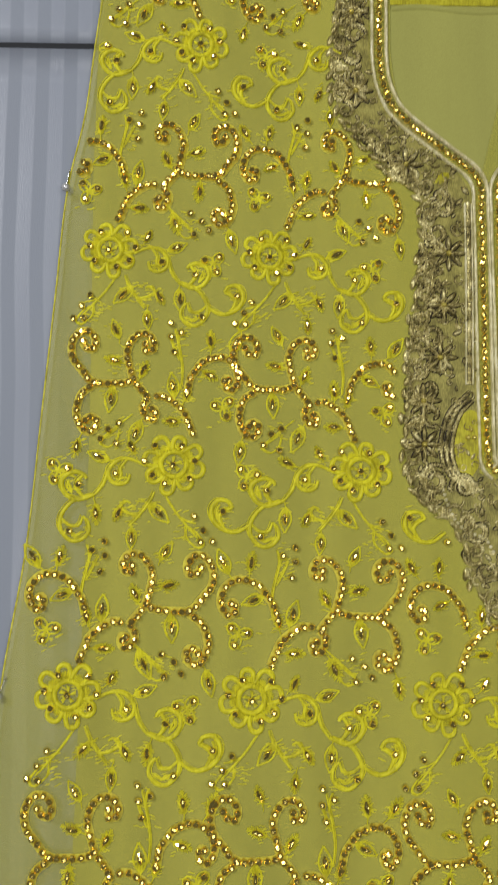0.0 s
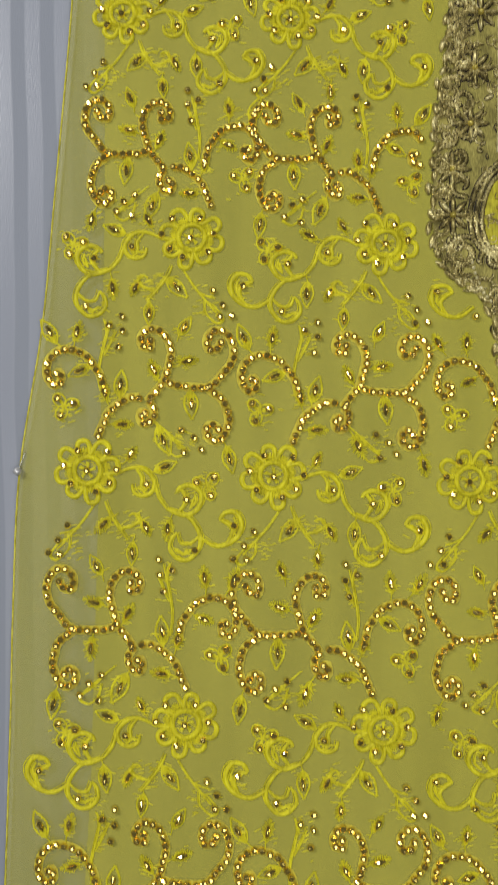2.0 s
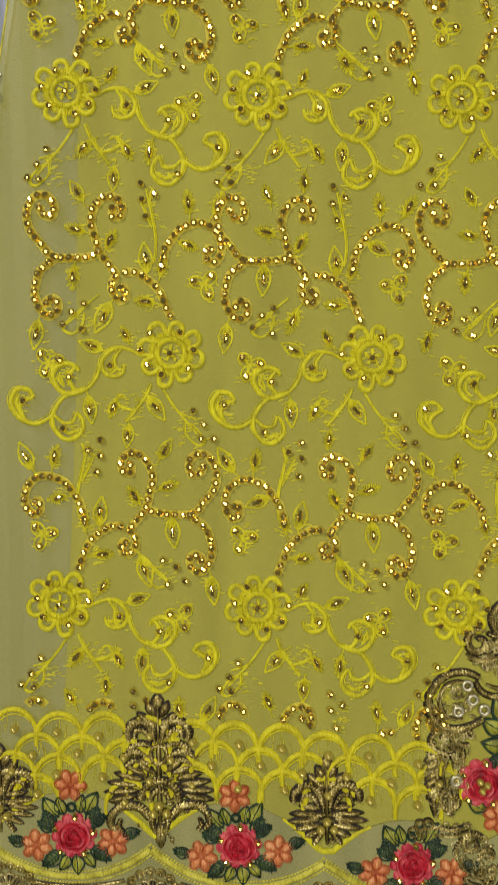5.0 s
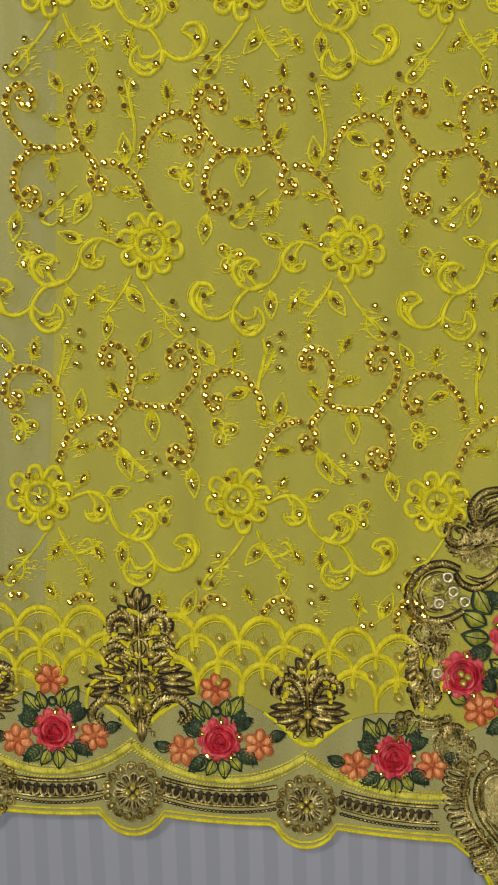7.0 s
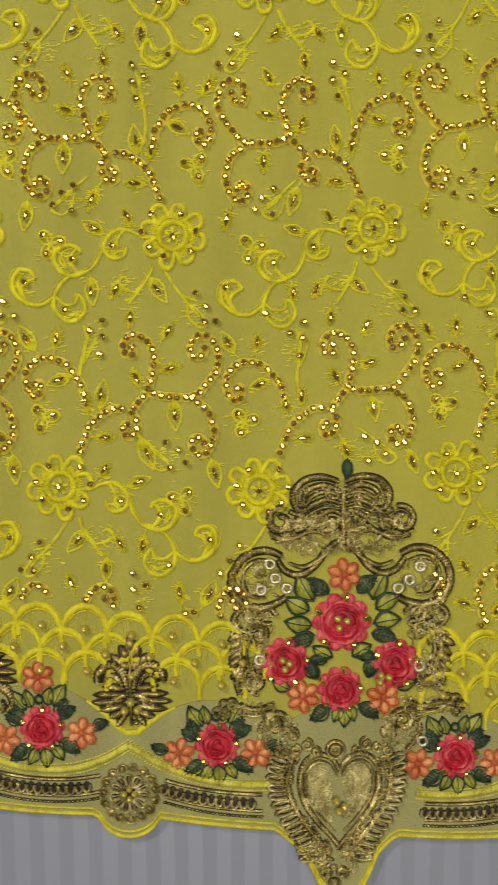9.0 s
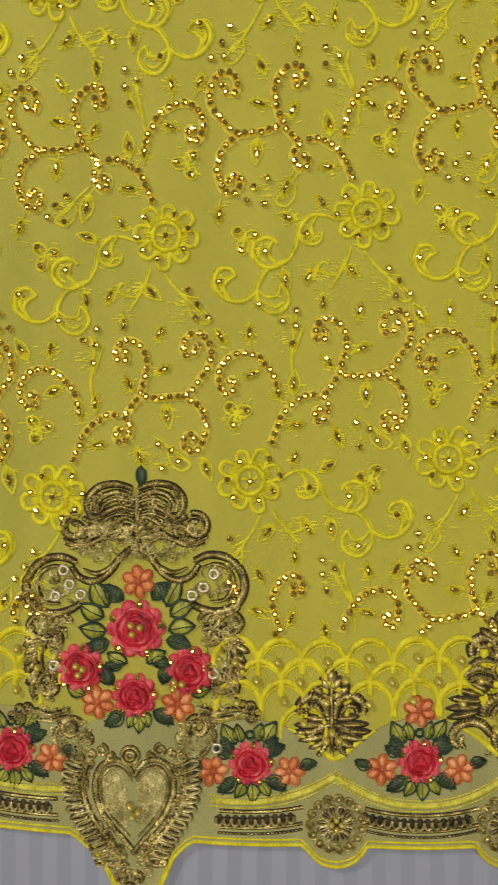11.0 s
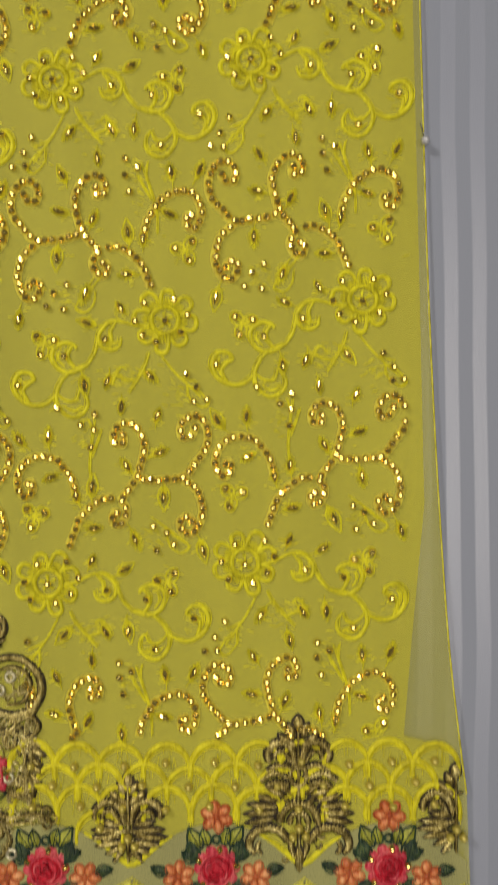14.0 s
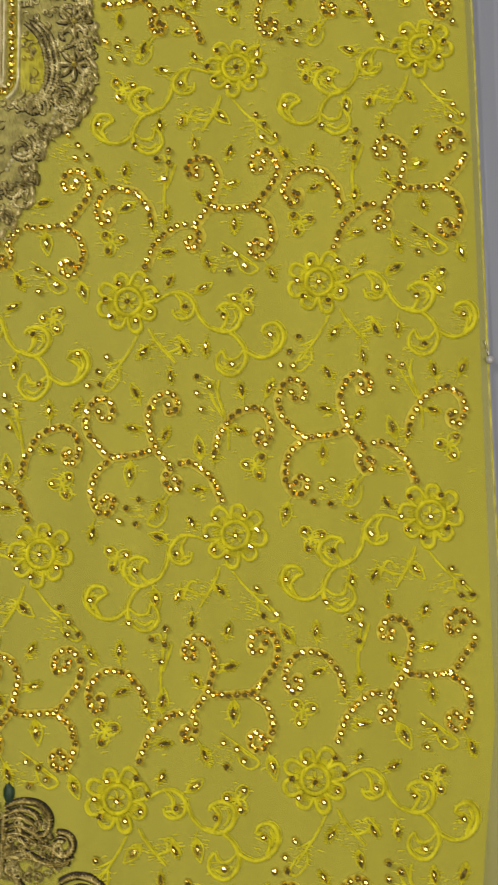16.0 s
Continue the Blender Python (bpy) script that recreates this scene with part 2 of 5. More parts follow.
            for f in ((0, 1, 4), (0, 4, 2), (1, 3, 4), (2, 4, 5), (3, 6, 4), (4, 7, 5), (4, 6, 8), (4, 8, 7)):
                self.f.append(tuple(base + k for k in f))

    def stone(self, x, y, r, long=1.0, rot=0.0, tx=0.0, ty=0.0, z=0.0, seg=7):
        """A foiled rhinestone: girdle, crown facets and a flat table, tipped by tx, ty."""
        base = len(self.v)
        m = Matrix.Rotation(rot, 3, "Z") @ Euler((tx, ty, 0)).to_matrix()
        lift = r * 0.45
        for rad, up in ((1.0, -0.45), (1.0, 0.0), (0.62, 0.46), (0.14, 0.74)) if long > 1.5 else ((1.0, -0.45), (1.0, 0.0), (0.76, 0.42), (0.36, 0.64)):
            for i in range(seg):
                a = 2 * math.pi * (i + 0.5) / seg
                px = rad * math.cos(a) * r * long
                py = rad * math.sin(a) * r * (1 - (0.35 * abs(math.cos(a)) if long > 1.2 else 0))
                q = m @ Vector((px, py, up * r))
                self.v.append((x + q.x, y + q.y, z + lift + q.z))
        for k in range(3):
            for i in range(seg):
                j = (i + 1) % seg
                self.f.append((base + k * seg + i, base + k * seg + j, base + (k + 1) * seg + j, base + (k + 1) * seg + i))
        self.f.append(tuple(base + 3 * seg + i for i in range(seg)))

    def mesh(self, name, mat, smooth=True):
        me = bpy.data.meshes.new(name)
        me.from_pydata(self.v, [], self.f)
        if smooth:
            me.polygons.foreach_set("use_smooth", [True] * len(me.polygons))
        me.materials.append(mat)
        me.update()
        return me


def put(name, me, parent=None, m=None, label="", kind=""):
    ob = new(name, me)
    if parent:
        ob.parent = parent
    if m is not None:
        ob.matrix_basis = m
    return tagged(ob, label, kind=kind)


def smooth_line(pts, per=6, closed=False):
    """A rounded line through control points."""
    n, out = len(pts), []
    for i in range(n if closed else n - 1):
        g = lambda k: pts[k % n] if closed else pts[max(0, min(n - 1, k))]
        a, b, c, d = g(i - 1), g(i), g(i + 1), g(i + 2)
        for s in range(per):
            t = s / per
            out.append(tuple(0.5 * (2 * b[q] + (c[q] - a[q]) * t + (2 * a[q] - 5 * b[q] + 4 * c[q] - d[q]) * t * t
                                    + (3 * b[q] - a[q] - 3 * c[q] + d[q]) * t ** 3) for q in (0, 1)))
    if not closed:
        out.append(tuple(pts[-1][:2]))
    return out


def spiral(cx, cy, r0, r1, a0, turns, n=18):
    """A curl from radius r0 to r1, starting at a0 degrees and turning by turns (plus: anticlockwise)."""
    return [(cx + (r0 + (r1 - r0) * i / n) * math.cos(radians(a0) + turns * 2 * math.pi * i / n),
             cy + (r0 + (r1 - r0) * i / n) * math.sin(radians(a0) + turns * 2 * math.pi * i / n)) for i in range(n + 1)]


def spaced(pts, step):
    """Points at an even step along a line."""
    out, left = [pts[0]], step
    for a, b in zip(pts, pts[1:]):
        d = math.hypot(b[0] - a[0], b[1] - a[1])
        s = left
        while s <= d:
            out.append((a[0] + (b[0] - a[0]) * s / d, a[1] + (b[1] - a[1]) * s / d))
            s += step
        left = s - d
    return out


def inside(poly, x, y):
    hit = False
    for (x0, y0), (x1, y1) in zip(poly, poly[1:] + poly[:1]):
        if (y0 > y) != (y1 > y) and x < (x1 - x0) * (y - y0) / (y1 - y0) + x0:
            hit = not hit
    return hit


def sheet(name, poly, z, mat, thick=0.0004, parent=None, cell=0.012, label="", wave=0.0):
    """A thin cloth cut to an outline, with thickness and a slight waviness."""
    n = len(poly)
    pts = [Vector(p) for p in poly]
    xs, ys = [q[0] for q in poly], [q[1] for q in poly]
    for i in range(int((max(xs) - min(xs)) / cell) + 1):
        for j in range(int((max(ys) - min(ys)) / cell) + 1):
            x, y = min(xs) + (i + 0.5) * cell, min(ys) + (j + 0.5) * cell
            if inside(poly, x, y):
                pts.append(Vector((x, y)))
    out = delaunay_2d_cdt(pts, [(k, (k + 1) % n) for k in range(n)], [], 1, 1e-6)
    vs, fs, es = out[0], out[2], {}
    for f in fs:
        for q in range(3):
            e = (f[q], f[(q + 1) % 3])
            es[e] = es.get(e, 0) + 1
    m = len(vs)
    top = [(v.x, v.y, z + thick + wave * noise.noise((v.x * 22, v.y * 9, 3.1))) for v in vs]
    low = [(x, y, t - thick) for x, y, t in top]
    faces = [tuple(f) for f in fs] + [tuple(m + q for q in reversed(f)) for f in fs]
    faces += [(e[1], e[0], m + e[0], m + e[1]) for e in es if (e[1], e[0]) not in es]
    me = bpy.data.meshes.new(name)
    me.from_pydata(top + low, [], faces)
    me.materials.append(mat)
    return put(name, me, parent, label=label)


def box(name, x0, x1, y0, y1, z0, z1, mat, bevel=0.0, parent=None):
    bm = bmesh.new()
    bmesh.ops.create_cube(bm, size=1)
    for v in bm.verts:
        v.co = Vector(((x0 + x1) / 2 + v.co.x * (x1 - x0), (y0 + y1) / 2 + v.co.y * (y1 - y0), (z0 + z1) / 2 + v.co.z * (z1 - z0)))
    if bevel:
        bmesh.ops.bevel(bm, geom=bm.edges[:], offset=bevel, segments=3, affect="EDGES")
    me = bpy.data.meshes.new(name)
    bm.to_mesh(me)
    bm.free()
    me.materials.append(mat)
    return put(name, me, parent)


# ---- room and support ----
FZ = -0.04
tagged(box("floor", -2, 2, -1.6, 2.6, FZ - 0.1, FZ, M_FLOOR), "plain grey floor under the boards", "floor", kind="structure")
# unseen ceiling and walls, added dark so gold and crystals reflect contrast
tagged(box("ceiling", -2, 2, -1.6, 2.6, 2.4, 2.5, M_WALL), "plain dark ceiling, unseen, added for the reflections", "ceiling", kind="structure")
for nm, b in (("wall_west", (-2.1, -2, -1.6, 2.6)), ("wall_east", (2, 2.1, -1.6, 2.6)), ("wall_south", (-2.1, 2.1, -1.7, -1.6)), ("wall_north", (-2.1, 2.1, 2.6, 2.7))):
    tagged(box(nm, *b, FZ, 2.4, M_WALL), "plain dark wall, unseen, added for the reflections", "wall", kind="structure")


def covered_board(y0, y1, label):
    """A flat board wrapped in striped cloth."""
    root = tagged(new("display_board"), label, "board")
    root.location = (0, (y0 + y1) / 2, FZ)
    h = (y1 - y0) / 2
    box("board", -0.75, 0.75, -h + 0.003, h - 0.003, 0.0, 0.0345, M_SEAM, 0, root)
    nx, ny = 150, 60
    buf = Buf()
    for i in range(nx + 1):
        for j in range(ny + 1):
            x, y = -0.755 + 1.51 * i / nx, -h + 2 * h * j / ny
            edge = min(1.0, (h - abs(y)) / 0.002)
            z = 0.0375 + 0.0008 * noise.noise((x * 8, y * 3, 0.4)) - 0.0008 * (1 - edge) ** 2
            buf.v.append((x, y, z))
    for i in range(nx):
        for j in range(ny):
            a = i * (ny + 1) + j
            buf.f.append((a, a + ny + 1, a + ny + 2, a + 1))
    n0 = len(buf.v)
    for j in (0, ny):
        for i in range(nx + 1):
            x, y, z = buf.v[i * (ny + 1) + j]
            buf.v.append((x, y, 0.001))
    for q, j in enumerate((0, ny)):
        for i in range(nx):
            a, b = i * (ny + 1) + j, (i + 1) * (ny + 1) + j
            c, d = n0 + q * (nx + 1) + i, n0 + q * (nx + 1) + i + 1
            buf.f.append((a, c, d, b))
    put("striped_cover", buf.mesh("striped_cover", M_STRIPE), root, label="grey and silver satin-striped cover cloth")
    return root


SEAM_Y = 0.8835
covered_board(-0.55, SEAM_Y - 0.0019, "flat board covered in grey satin-striped cloth")
covered_board(SEAM_Y + 0.0019, 1.55, "second striped cloth board butted behind a narrow gap")
# black strip added in the gap to stand in for its shade
tagged(box("gap_shade_strip", -0.75, 0.75, SEAM_Y - 0.0018, SEAM_Y + 0.0018, FZ, -0.0036, M_SEAM), "narrow black strip standing in for the dark of the gap between the two boards", "trim", kind="structure")


# ---- the kameez: outline and sheer layers ----
U = 0.00033                 # one unit of the embroidery design, in metres
AX = -0.013                 # centre line of the neck opening
ZF = 0.0016                 # top of the sheer front panel
rng = random.Random(7)


def border_y(x):
    """Height of the rose line above the hem side, along the border."""
    return float(np.interp(x, (-0.33, -0.282, -0.185, -0.083, 0.058, 0.158, 0.3), (0.052, 0.049, 0.041, 0.028, 0.018, 0.018, 0.018)))


def net_top(x):
    return border_y(x) + 0.0735


ROSES_X = (-0.282, -0.185, -0.083, 0.058, 0.158, 0.258)


def niche(x):
    """The arched edge between the yellow lining and the pale organza, one arch over each rose."""
    far = min(abs(x - q) for q in ROSES_X + (-0.0105,))
    return border_y(x) + 0.026 - 0.024 * min(1.0, (far / 0.047) ** 2)


LEFT = [(-0.232, 1.05), (-0.257, 0.912), (-0.267, 0.838), (-0.278, 0.787), (-0.2845, 0.722), (-0.292, 0.648), (-0.3005, 0.565), (-0.3145, 0.48),
        (-0.319, 0.40), (-0.3215, 0.32), (-0.328, 0.16), (-0.331, 0.08)]
RIGHT = [(0.3045, 0.06), (0.2995, 0.102), (0.294, 0.158), (0.288, 0.26), (0.284, 0.36), (0.282, 0.442), (0.2795, 0.56), (0.277, 0.667), (0.272, 0.8), (0.25, 1.05)]
NECK = [(-0.074, 1.05), (-0.074, 0.915), (-0.074, 0.877), (-0.069, 0.848), (-0.057, 0.829), (-0.036, 0.814), (-0.018, 0.796)]
NECK_LINE = smooth_line(NECK, 5)
NECK_RIGHT = [(2 * AX - x, y) for x, y in reversed(NECK_LINE)]
DISCS = [(-0.333, 0.016), (-0.237, 0.011), (-0.135, 0.001), (-0.0105, -0.013), (0.108, -0.019), (0.209, -0.020), (0.308, -0.020)]


def scallop(i, s):
    """Inner cord and hem line of the i-th scallop, s from -1 to 1 between two discs."""
    (x0, y0), (x1, y1) = DISCS[i], DISCS[i + 1]
    t = (s + 1) / 2
    x, mid = x0 + (x1 - x0) * t, y0 + (y1 - y0) * t
    return (x, mid + 0.0105 + 0.018 * abs(s) ** 2.2), (x, mid - 0.0155 + 0.003 * s * s)


def hem_line():
    pts = []
    for i in range(len(DISCS) - 1):
        n = 28
        for k in range(n):
            pts.append(scallop(i, -1 + 2 * k / n)[1])
    pts.append(scallop(len(DISCS) - 2, 1)[1])
    out = []
    for x, y in pts:
        if x < -0.331 or x > 0.3105:
            continue
        dy = y
        for q, (cx, cy) in enumerate(DISCS):
            if q == 3:
                d = abs(x - cx)
                if d < 0.042:
                    dy = min(dy, float(np.interp(d, (0, 0.011, 0.0178, 0.0215, 0.035, 0.042), (-0.069, -0.062, -0.048, -0.039, -0.027, -0.022))))
            elif abs(x - cx) < 0.0185:
                dy = min(dy, cy - math.sqrt(max(0, 0.0195 ** 2 - (x - cx) ** 2)) - 0.0075)
        out.append((x, dy))
    return out


HEM = hem_line()
OUTLINE = LEFT + HEM + RIGHT + NECK_RIGHT + list(reversed(NECK_LINE))

kameez = tagged(new("kameez"), "sheer yellow embroidered kameez front pinned out flat on a striped board", "dress")
sheet("inside_back", [(-0.15, 0.76), (0.12, 0.76), (0.13, 1.05), (-0.16, 1.05)], 0.0, M_INSIDE, 0.0004, kameez, label="plain olive inside of the dress back")
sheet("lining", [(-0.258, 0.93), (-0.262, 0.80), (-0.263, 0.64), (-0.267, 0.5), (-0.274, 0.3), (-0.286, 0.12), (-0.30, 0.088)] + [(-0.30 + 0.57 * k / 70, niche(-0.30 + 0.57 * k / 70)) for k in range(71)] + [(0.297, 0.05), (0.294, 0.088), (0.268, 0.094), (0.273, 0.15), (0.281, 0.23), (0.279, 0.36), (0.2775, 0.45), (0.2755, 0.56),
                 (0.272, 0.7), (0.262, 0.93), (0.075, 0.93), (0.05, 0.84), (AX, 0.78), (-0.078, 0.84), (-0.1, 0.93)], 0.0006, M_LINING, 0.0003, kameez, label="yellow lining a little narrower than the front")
sheet("front_panel", OUTLINE, 0.0012, M_SHEER, 0.0004, kameez, label="sheer yellow-green crepe front panel")
fold = Buf()
fold.tube([(-0.073 + 0.12 * k / 20, 0.909 + 0.0015 * math.sin(k * 0.5)) for k in range(21)], 0.004, 0.0012, 0.0004)
sheet("back_facing", [(-0.0735, 0.9115), (0.0475, 0.9115), (0.0475, 1.05), (-0.0735, 1.05)], 0.0006, M_PAISLEY, 0.0004, kameez, label="deep yellow facing turned over at the back neck")
put("back_seam", fold.mesh("back_seam", M_INSIDE), kameez)
edge = Buf()
for side in (smooth_line(LEFT, 6), smooth_line(RIGHT, 6)):
    edge.tube(side, 0.0012, 0.0006, 0.0012)
put("rolled_edge", edge.mesh("rolled_edge", M_CORD), kameez, label="narrow rolled yellow edge")

# gold region of the neck, on one side of the centre line
NECK_OUTER = [(-0.106, 1.05), (-0.106, 0.93), (-0.111, 0.877), (-0.109, 0.84), (-0.090, 0.818), (-0.076, 0.799), (-0.0575, 0.785), (-0.058, 0.748), (-0.063, 0.709),
              (-0.068, 0.677), (-0.070, 0.624), (-0.068, 0.607), (-0.059, 0.592), (-0.046, 0.584), (-0.036, 0.568), (-0.031, 0.544), (-0.020, 0.527), (AX, 0.520)]
NECK_POLY = NECK_OUTER + [(2 * AX - x, y) for x, y in reversed(NECK_OUTER[:-1])]


def clear(x, y, m=0.003):
    """Whether a motif at x, y lies on the front, above the net and off the neck work."""
    if y < net_top(x) + m or any(inside(NECK_POLY, x + q, y) for q in (-0.007, 0.0, 0.007)):
        return False
    if abs(x + 0.006) < 0.052 and y < 0.155 or abs(x + 0.004) < 0.03 and y < 0.192:
        return False
    return inside(OUTLINE, x - (0.013 if y < 0.52 else 0.004), y) and inside(OUTLINE, x + (0.028 if y < 0.17 else 0.017 if y < 0.3 else 0.009), y)


# ---- sprig repeat ----
def d(x, y):
    return (x * U, -y * U)


def line(*xy):
    return smooth_line([d(xy[k], xy[k + 1]) for k in range(0, len(xy), 2)], 6)


def make_flower(g=1.0):
    """Eight outlined petals with rayed stitches round a thick ring and a five-spoked eye."""
    b = Buf()
    for k in range(8):
        a = radians(12 + 45 * k)
        c, s = math.cos(a), math.sin(a)
        tall, broad = 29 + 3 * math.sin(k * 2.3), 15.5 + 1.8 * math.sin(k * 1.7 + 1)
        lobe = []
        for i in range(15):
            q = i / 14
            lx = 27 + tall * math.sin(math.pi * q) ** 0.62
            ly = broad * math.sin(math.pi * (q - 0.5)) * (0.72 + 0.36 * math.sin(math.pi * q))
            lobe.append((U * (lx * c - ly * s), U * (lx * s + ly * c)))
        b.tube(lobe, 7.4 * g * U, 3.6 * U)
        b.tube([(p[0] * 0.93, p[1] * 0.93) for p in lobe[3:12]], 2.4 * U, 1.4 * U, taper=0.4)
        for w in (-9, -6, -3, 0, 3, 6, 9):
            far = 4.6 - 0.02 * w * w
            b.tube([(U * ((28 + far * j) * c - w * (0.7 + 0.09 * j) * s), U * ((28 + far * j) * s + w * (0.7 + 0.09 * j) * c)) for j in range(4)], 2.1 * g * U, 1.3 * U, taper=0.6)
    b.tube([(24 * U * math.cos(2 * math.pi * i / 24), 24 * U * math.sin(2 * math.pi * i / 24)) for i in range(24)], 8.5 * g * U, 3.6 * U, closed=True)
    for i in range(44):
        a = 2 * math.pi * i / 44
        b.tube([(U * (19.5 + 3.4 * j) * math.cos(a + 0.04 * j), U * (19.5 + 3.4 * j) * math.sin(a + 0.04 * j)) for j in range(4)], 2.3 * g * U, (4.4 + 0.5 * (i % 2)) * U, taper=0.5)
    for k in range(5):
        a = 2 * math.pi * k / 5
        for o in (-2.2, 0, 2.2):
            b.tube([(3 * U * math.cos(a), 3 * U * math.sin(a)), (U * (15 * math.cos(a + 0.3) - o * math.sin(a)), U * (15 * math.sin(a + 0.3) + o * math.cos(a)))], 2.6 * g * U, 2.2 * U)
    return b.mesh("flower_sprig", M_YELLOW)


def barbed(b, pts, w, side, long, step, lean=0.7):
    """A thin stitched line with short feather stitches along it; side: 1, -1 or 0 for both."""
    b.tube(pts, w * U, 1.3 * U)
    run = spaced(pts, step * U)
    for k in range(1, len(run)):
        a = math.atan2(run[k][1] - run[k - 1][1], run[k][0] - run[k - 1][0])
        for m in ((side,) if side else (-1, 1)):
            q = a + m * lean
            ln = long * (0.75 + 0.5 * ((k * 37) % 7) / 7) * U
            x, y = run[k]
            b.tube([(x, y), (x + ln * math.cos(q), y + ln * math.sin(q))], 2.0 * U, 1.0 * U, taper=0.4)


def make_leaf():
    """A leaf along +x: thin stitched outline with feathered edges, filled at its foot."""
    b = Buf()
    n = 10
    up = [(U * (-24 + 50 * i / n), U * 11.5 * math.sin(math.pi * (i / n) ** 0.85)) for i in range(n + 1)]
    lo = [(x, -y) for x, y in up]
    barbed(b, up, 3.0, -1, 4.6, 3.4)
    barbed(b, lo, 3.0, 1, 4.6, 3.4)
    for k in range(5):
        o = -5 + 2.5 * k
        b.tube([(-24 * U, 0.2 * o * U), (-14 * U, 0.8 * o * U), (-6 * U, o * U)], 2.3 * U, 1.8 * U, taper=0.4)
    b.tube([(-36 * U, 4 * U), (-24 * U, 0)], 2.4 * U, 1.4 * U)
    return b.mesh("leaf", M_YELLOW)


def make_dense_leaf():
    """A leaf along +x filled with long slanting stitches that run out past its edge."""
    b = Buf()
    for k in range(12):
        x = -19 + 3.3 * k
        tall = 10.5 * math.sin(math.pi * (0.12 + 0.8 * k / 11)) + (2.2 if k % 3 == 0 else 0)
        for m in (-1, 1):
            b.tube([(x * U, 0), ((x + 3) * U, m * 0.55 * tall * U), ((x + 5.5) * U, m * tall * U)], 2.2 * U, 2.0 * U, taper=0.4)
    b.tube([(-32 * U, 3 * U), (-18 * U, 0), (22 * U, 0)], 2.8 * U, 2.4 * U, taper=0.4)
    return b.mesh("leaf", M_YELLOW)


def make_lobe():
    b = Buf()
    b.tube([(U * (11 + 11 * math.cos(a * 0.6)), U * 8.5 * math.sin(a * 0.6)) for a in range(11)], 2.6 * U, 1.4 * U, closed=True)
    b.tube([(0, 0), (8 * U, 0), (14 * U, 1 * U)], 5 * U, 1.6 * U, taper=0.5)
    return b.mesh("lobe", M_YELLOW)


def strokes(name, *items):
    """The same strokes in a bold and in a finer thread."""
    return [stroke_mesh(name, items, g) for g in (1.0, 0.92)]


def stroke_mesh(name, items, g):
    b = Buf()
    for w, pts in items:
        if w == 0:
            if g == 1.0:
                x, y, rx, ry, turn = pts
                b.tube([(d(x, y)[0] + q * rx * 0.3 * U, d(x, y)[1] + (q * 0.5 - 0.25) * ry * U) for q in (-1, 0, 1)], 5 * U, 2 * U, taper=0.6)
            continue
        b.tube(pts, 1.55 * g * w * U, 0.6 * w * U, taper=0.35)
        b.tube([(x + 1.1 * w * g * U, y + 0.5 * w * U) for x, y in pts], 1.8 * U, 1.3 * U, taper=0.3)
    return b.mesh(name, M_YELLOW)


def satin(b, x, y, wide, tall, many, r):
    """Loose filling stitches lying across the cloth, close to x, y."""
    lean = r.uniform(-0.35, 0.35)
    for _ in range(int(many * 1.7)):
        px, py = x + r.gauss(0, 0.5) * wide * U, y + r.gauss(0, 0.5) * tall * U
        if not clear(px, py, 0.0):
            continue
        half, tilt = r.uniform(3, 7) * U, lean + r.uniform(-0.2, 0.2)
        b.tube([(px + q * half, py + q * half * tilt + (1 - q * q) * r.uniform(-1, 1.5) * U) for q in (-1, -0.4, 0.3, 1)], r.uniform(1.7, 2.8) * U, 0.7 * U, ZF, taper=0.5)


FLOWERS = [make_flower(1.15), make_flower(0.95)]
LEAF, DENSE, LOBE = make_leaf(), make_dense_leaf(), make_lobe()
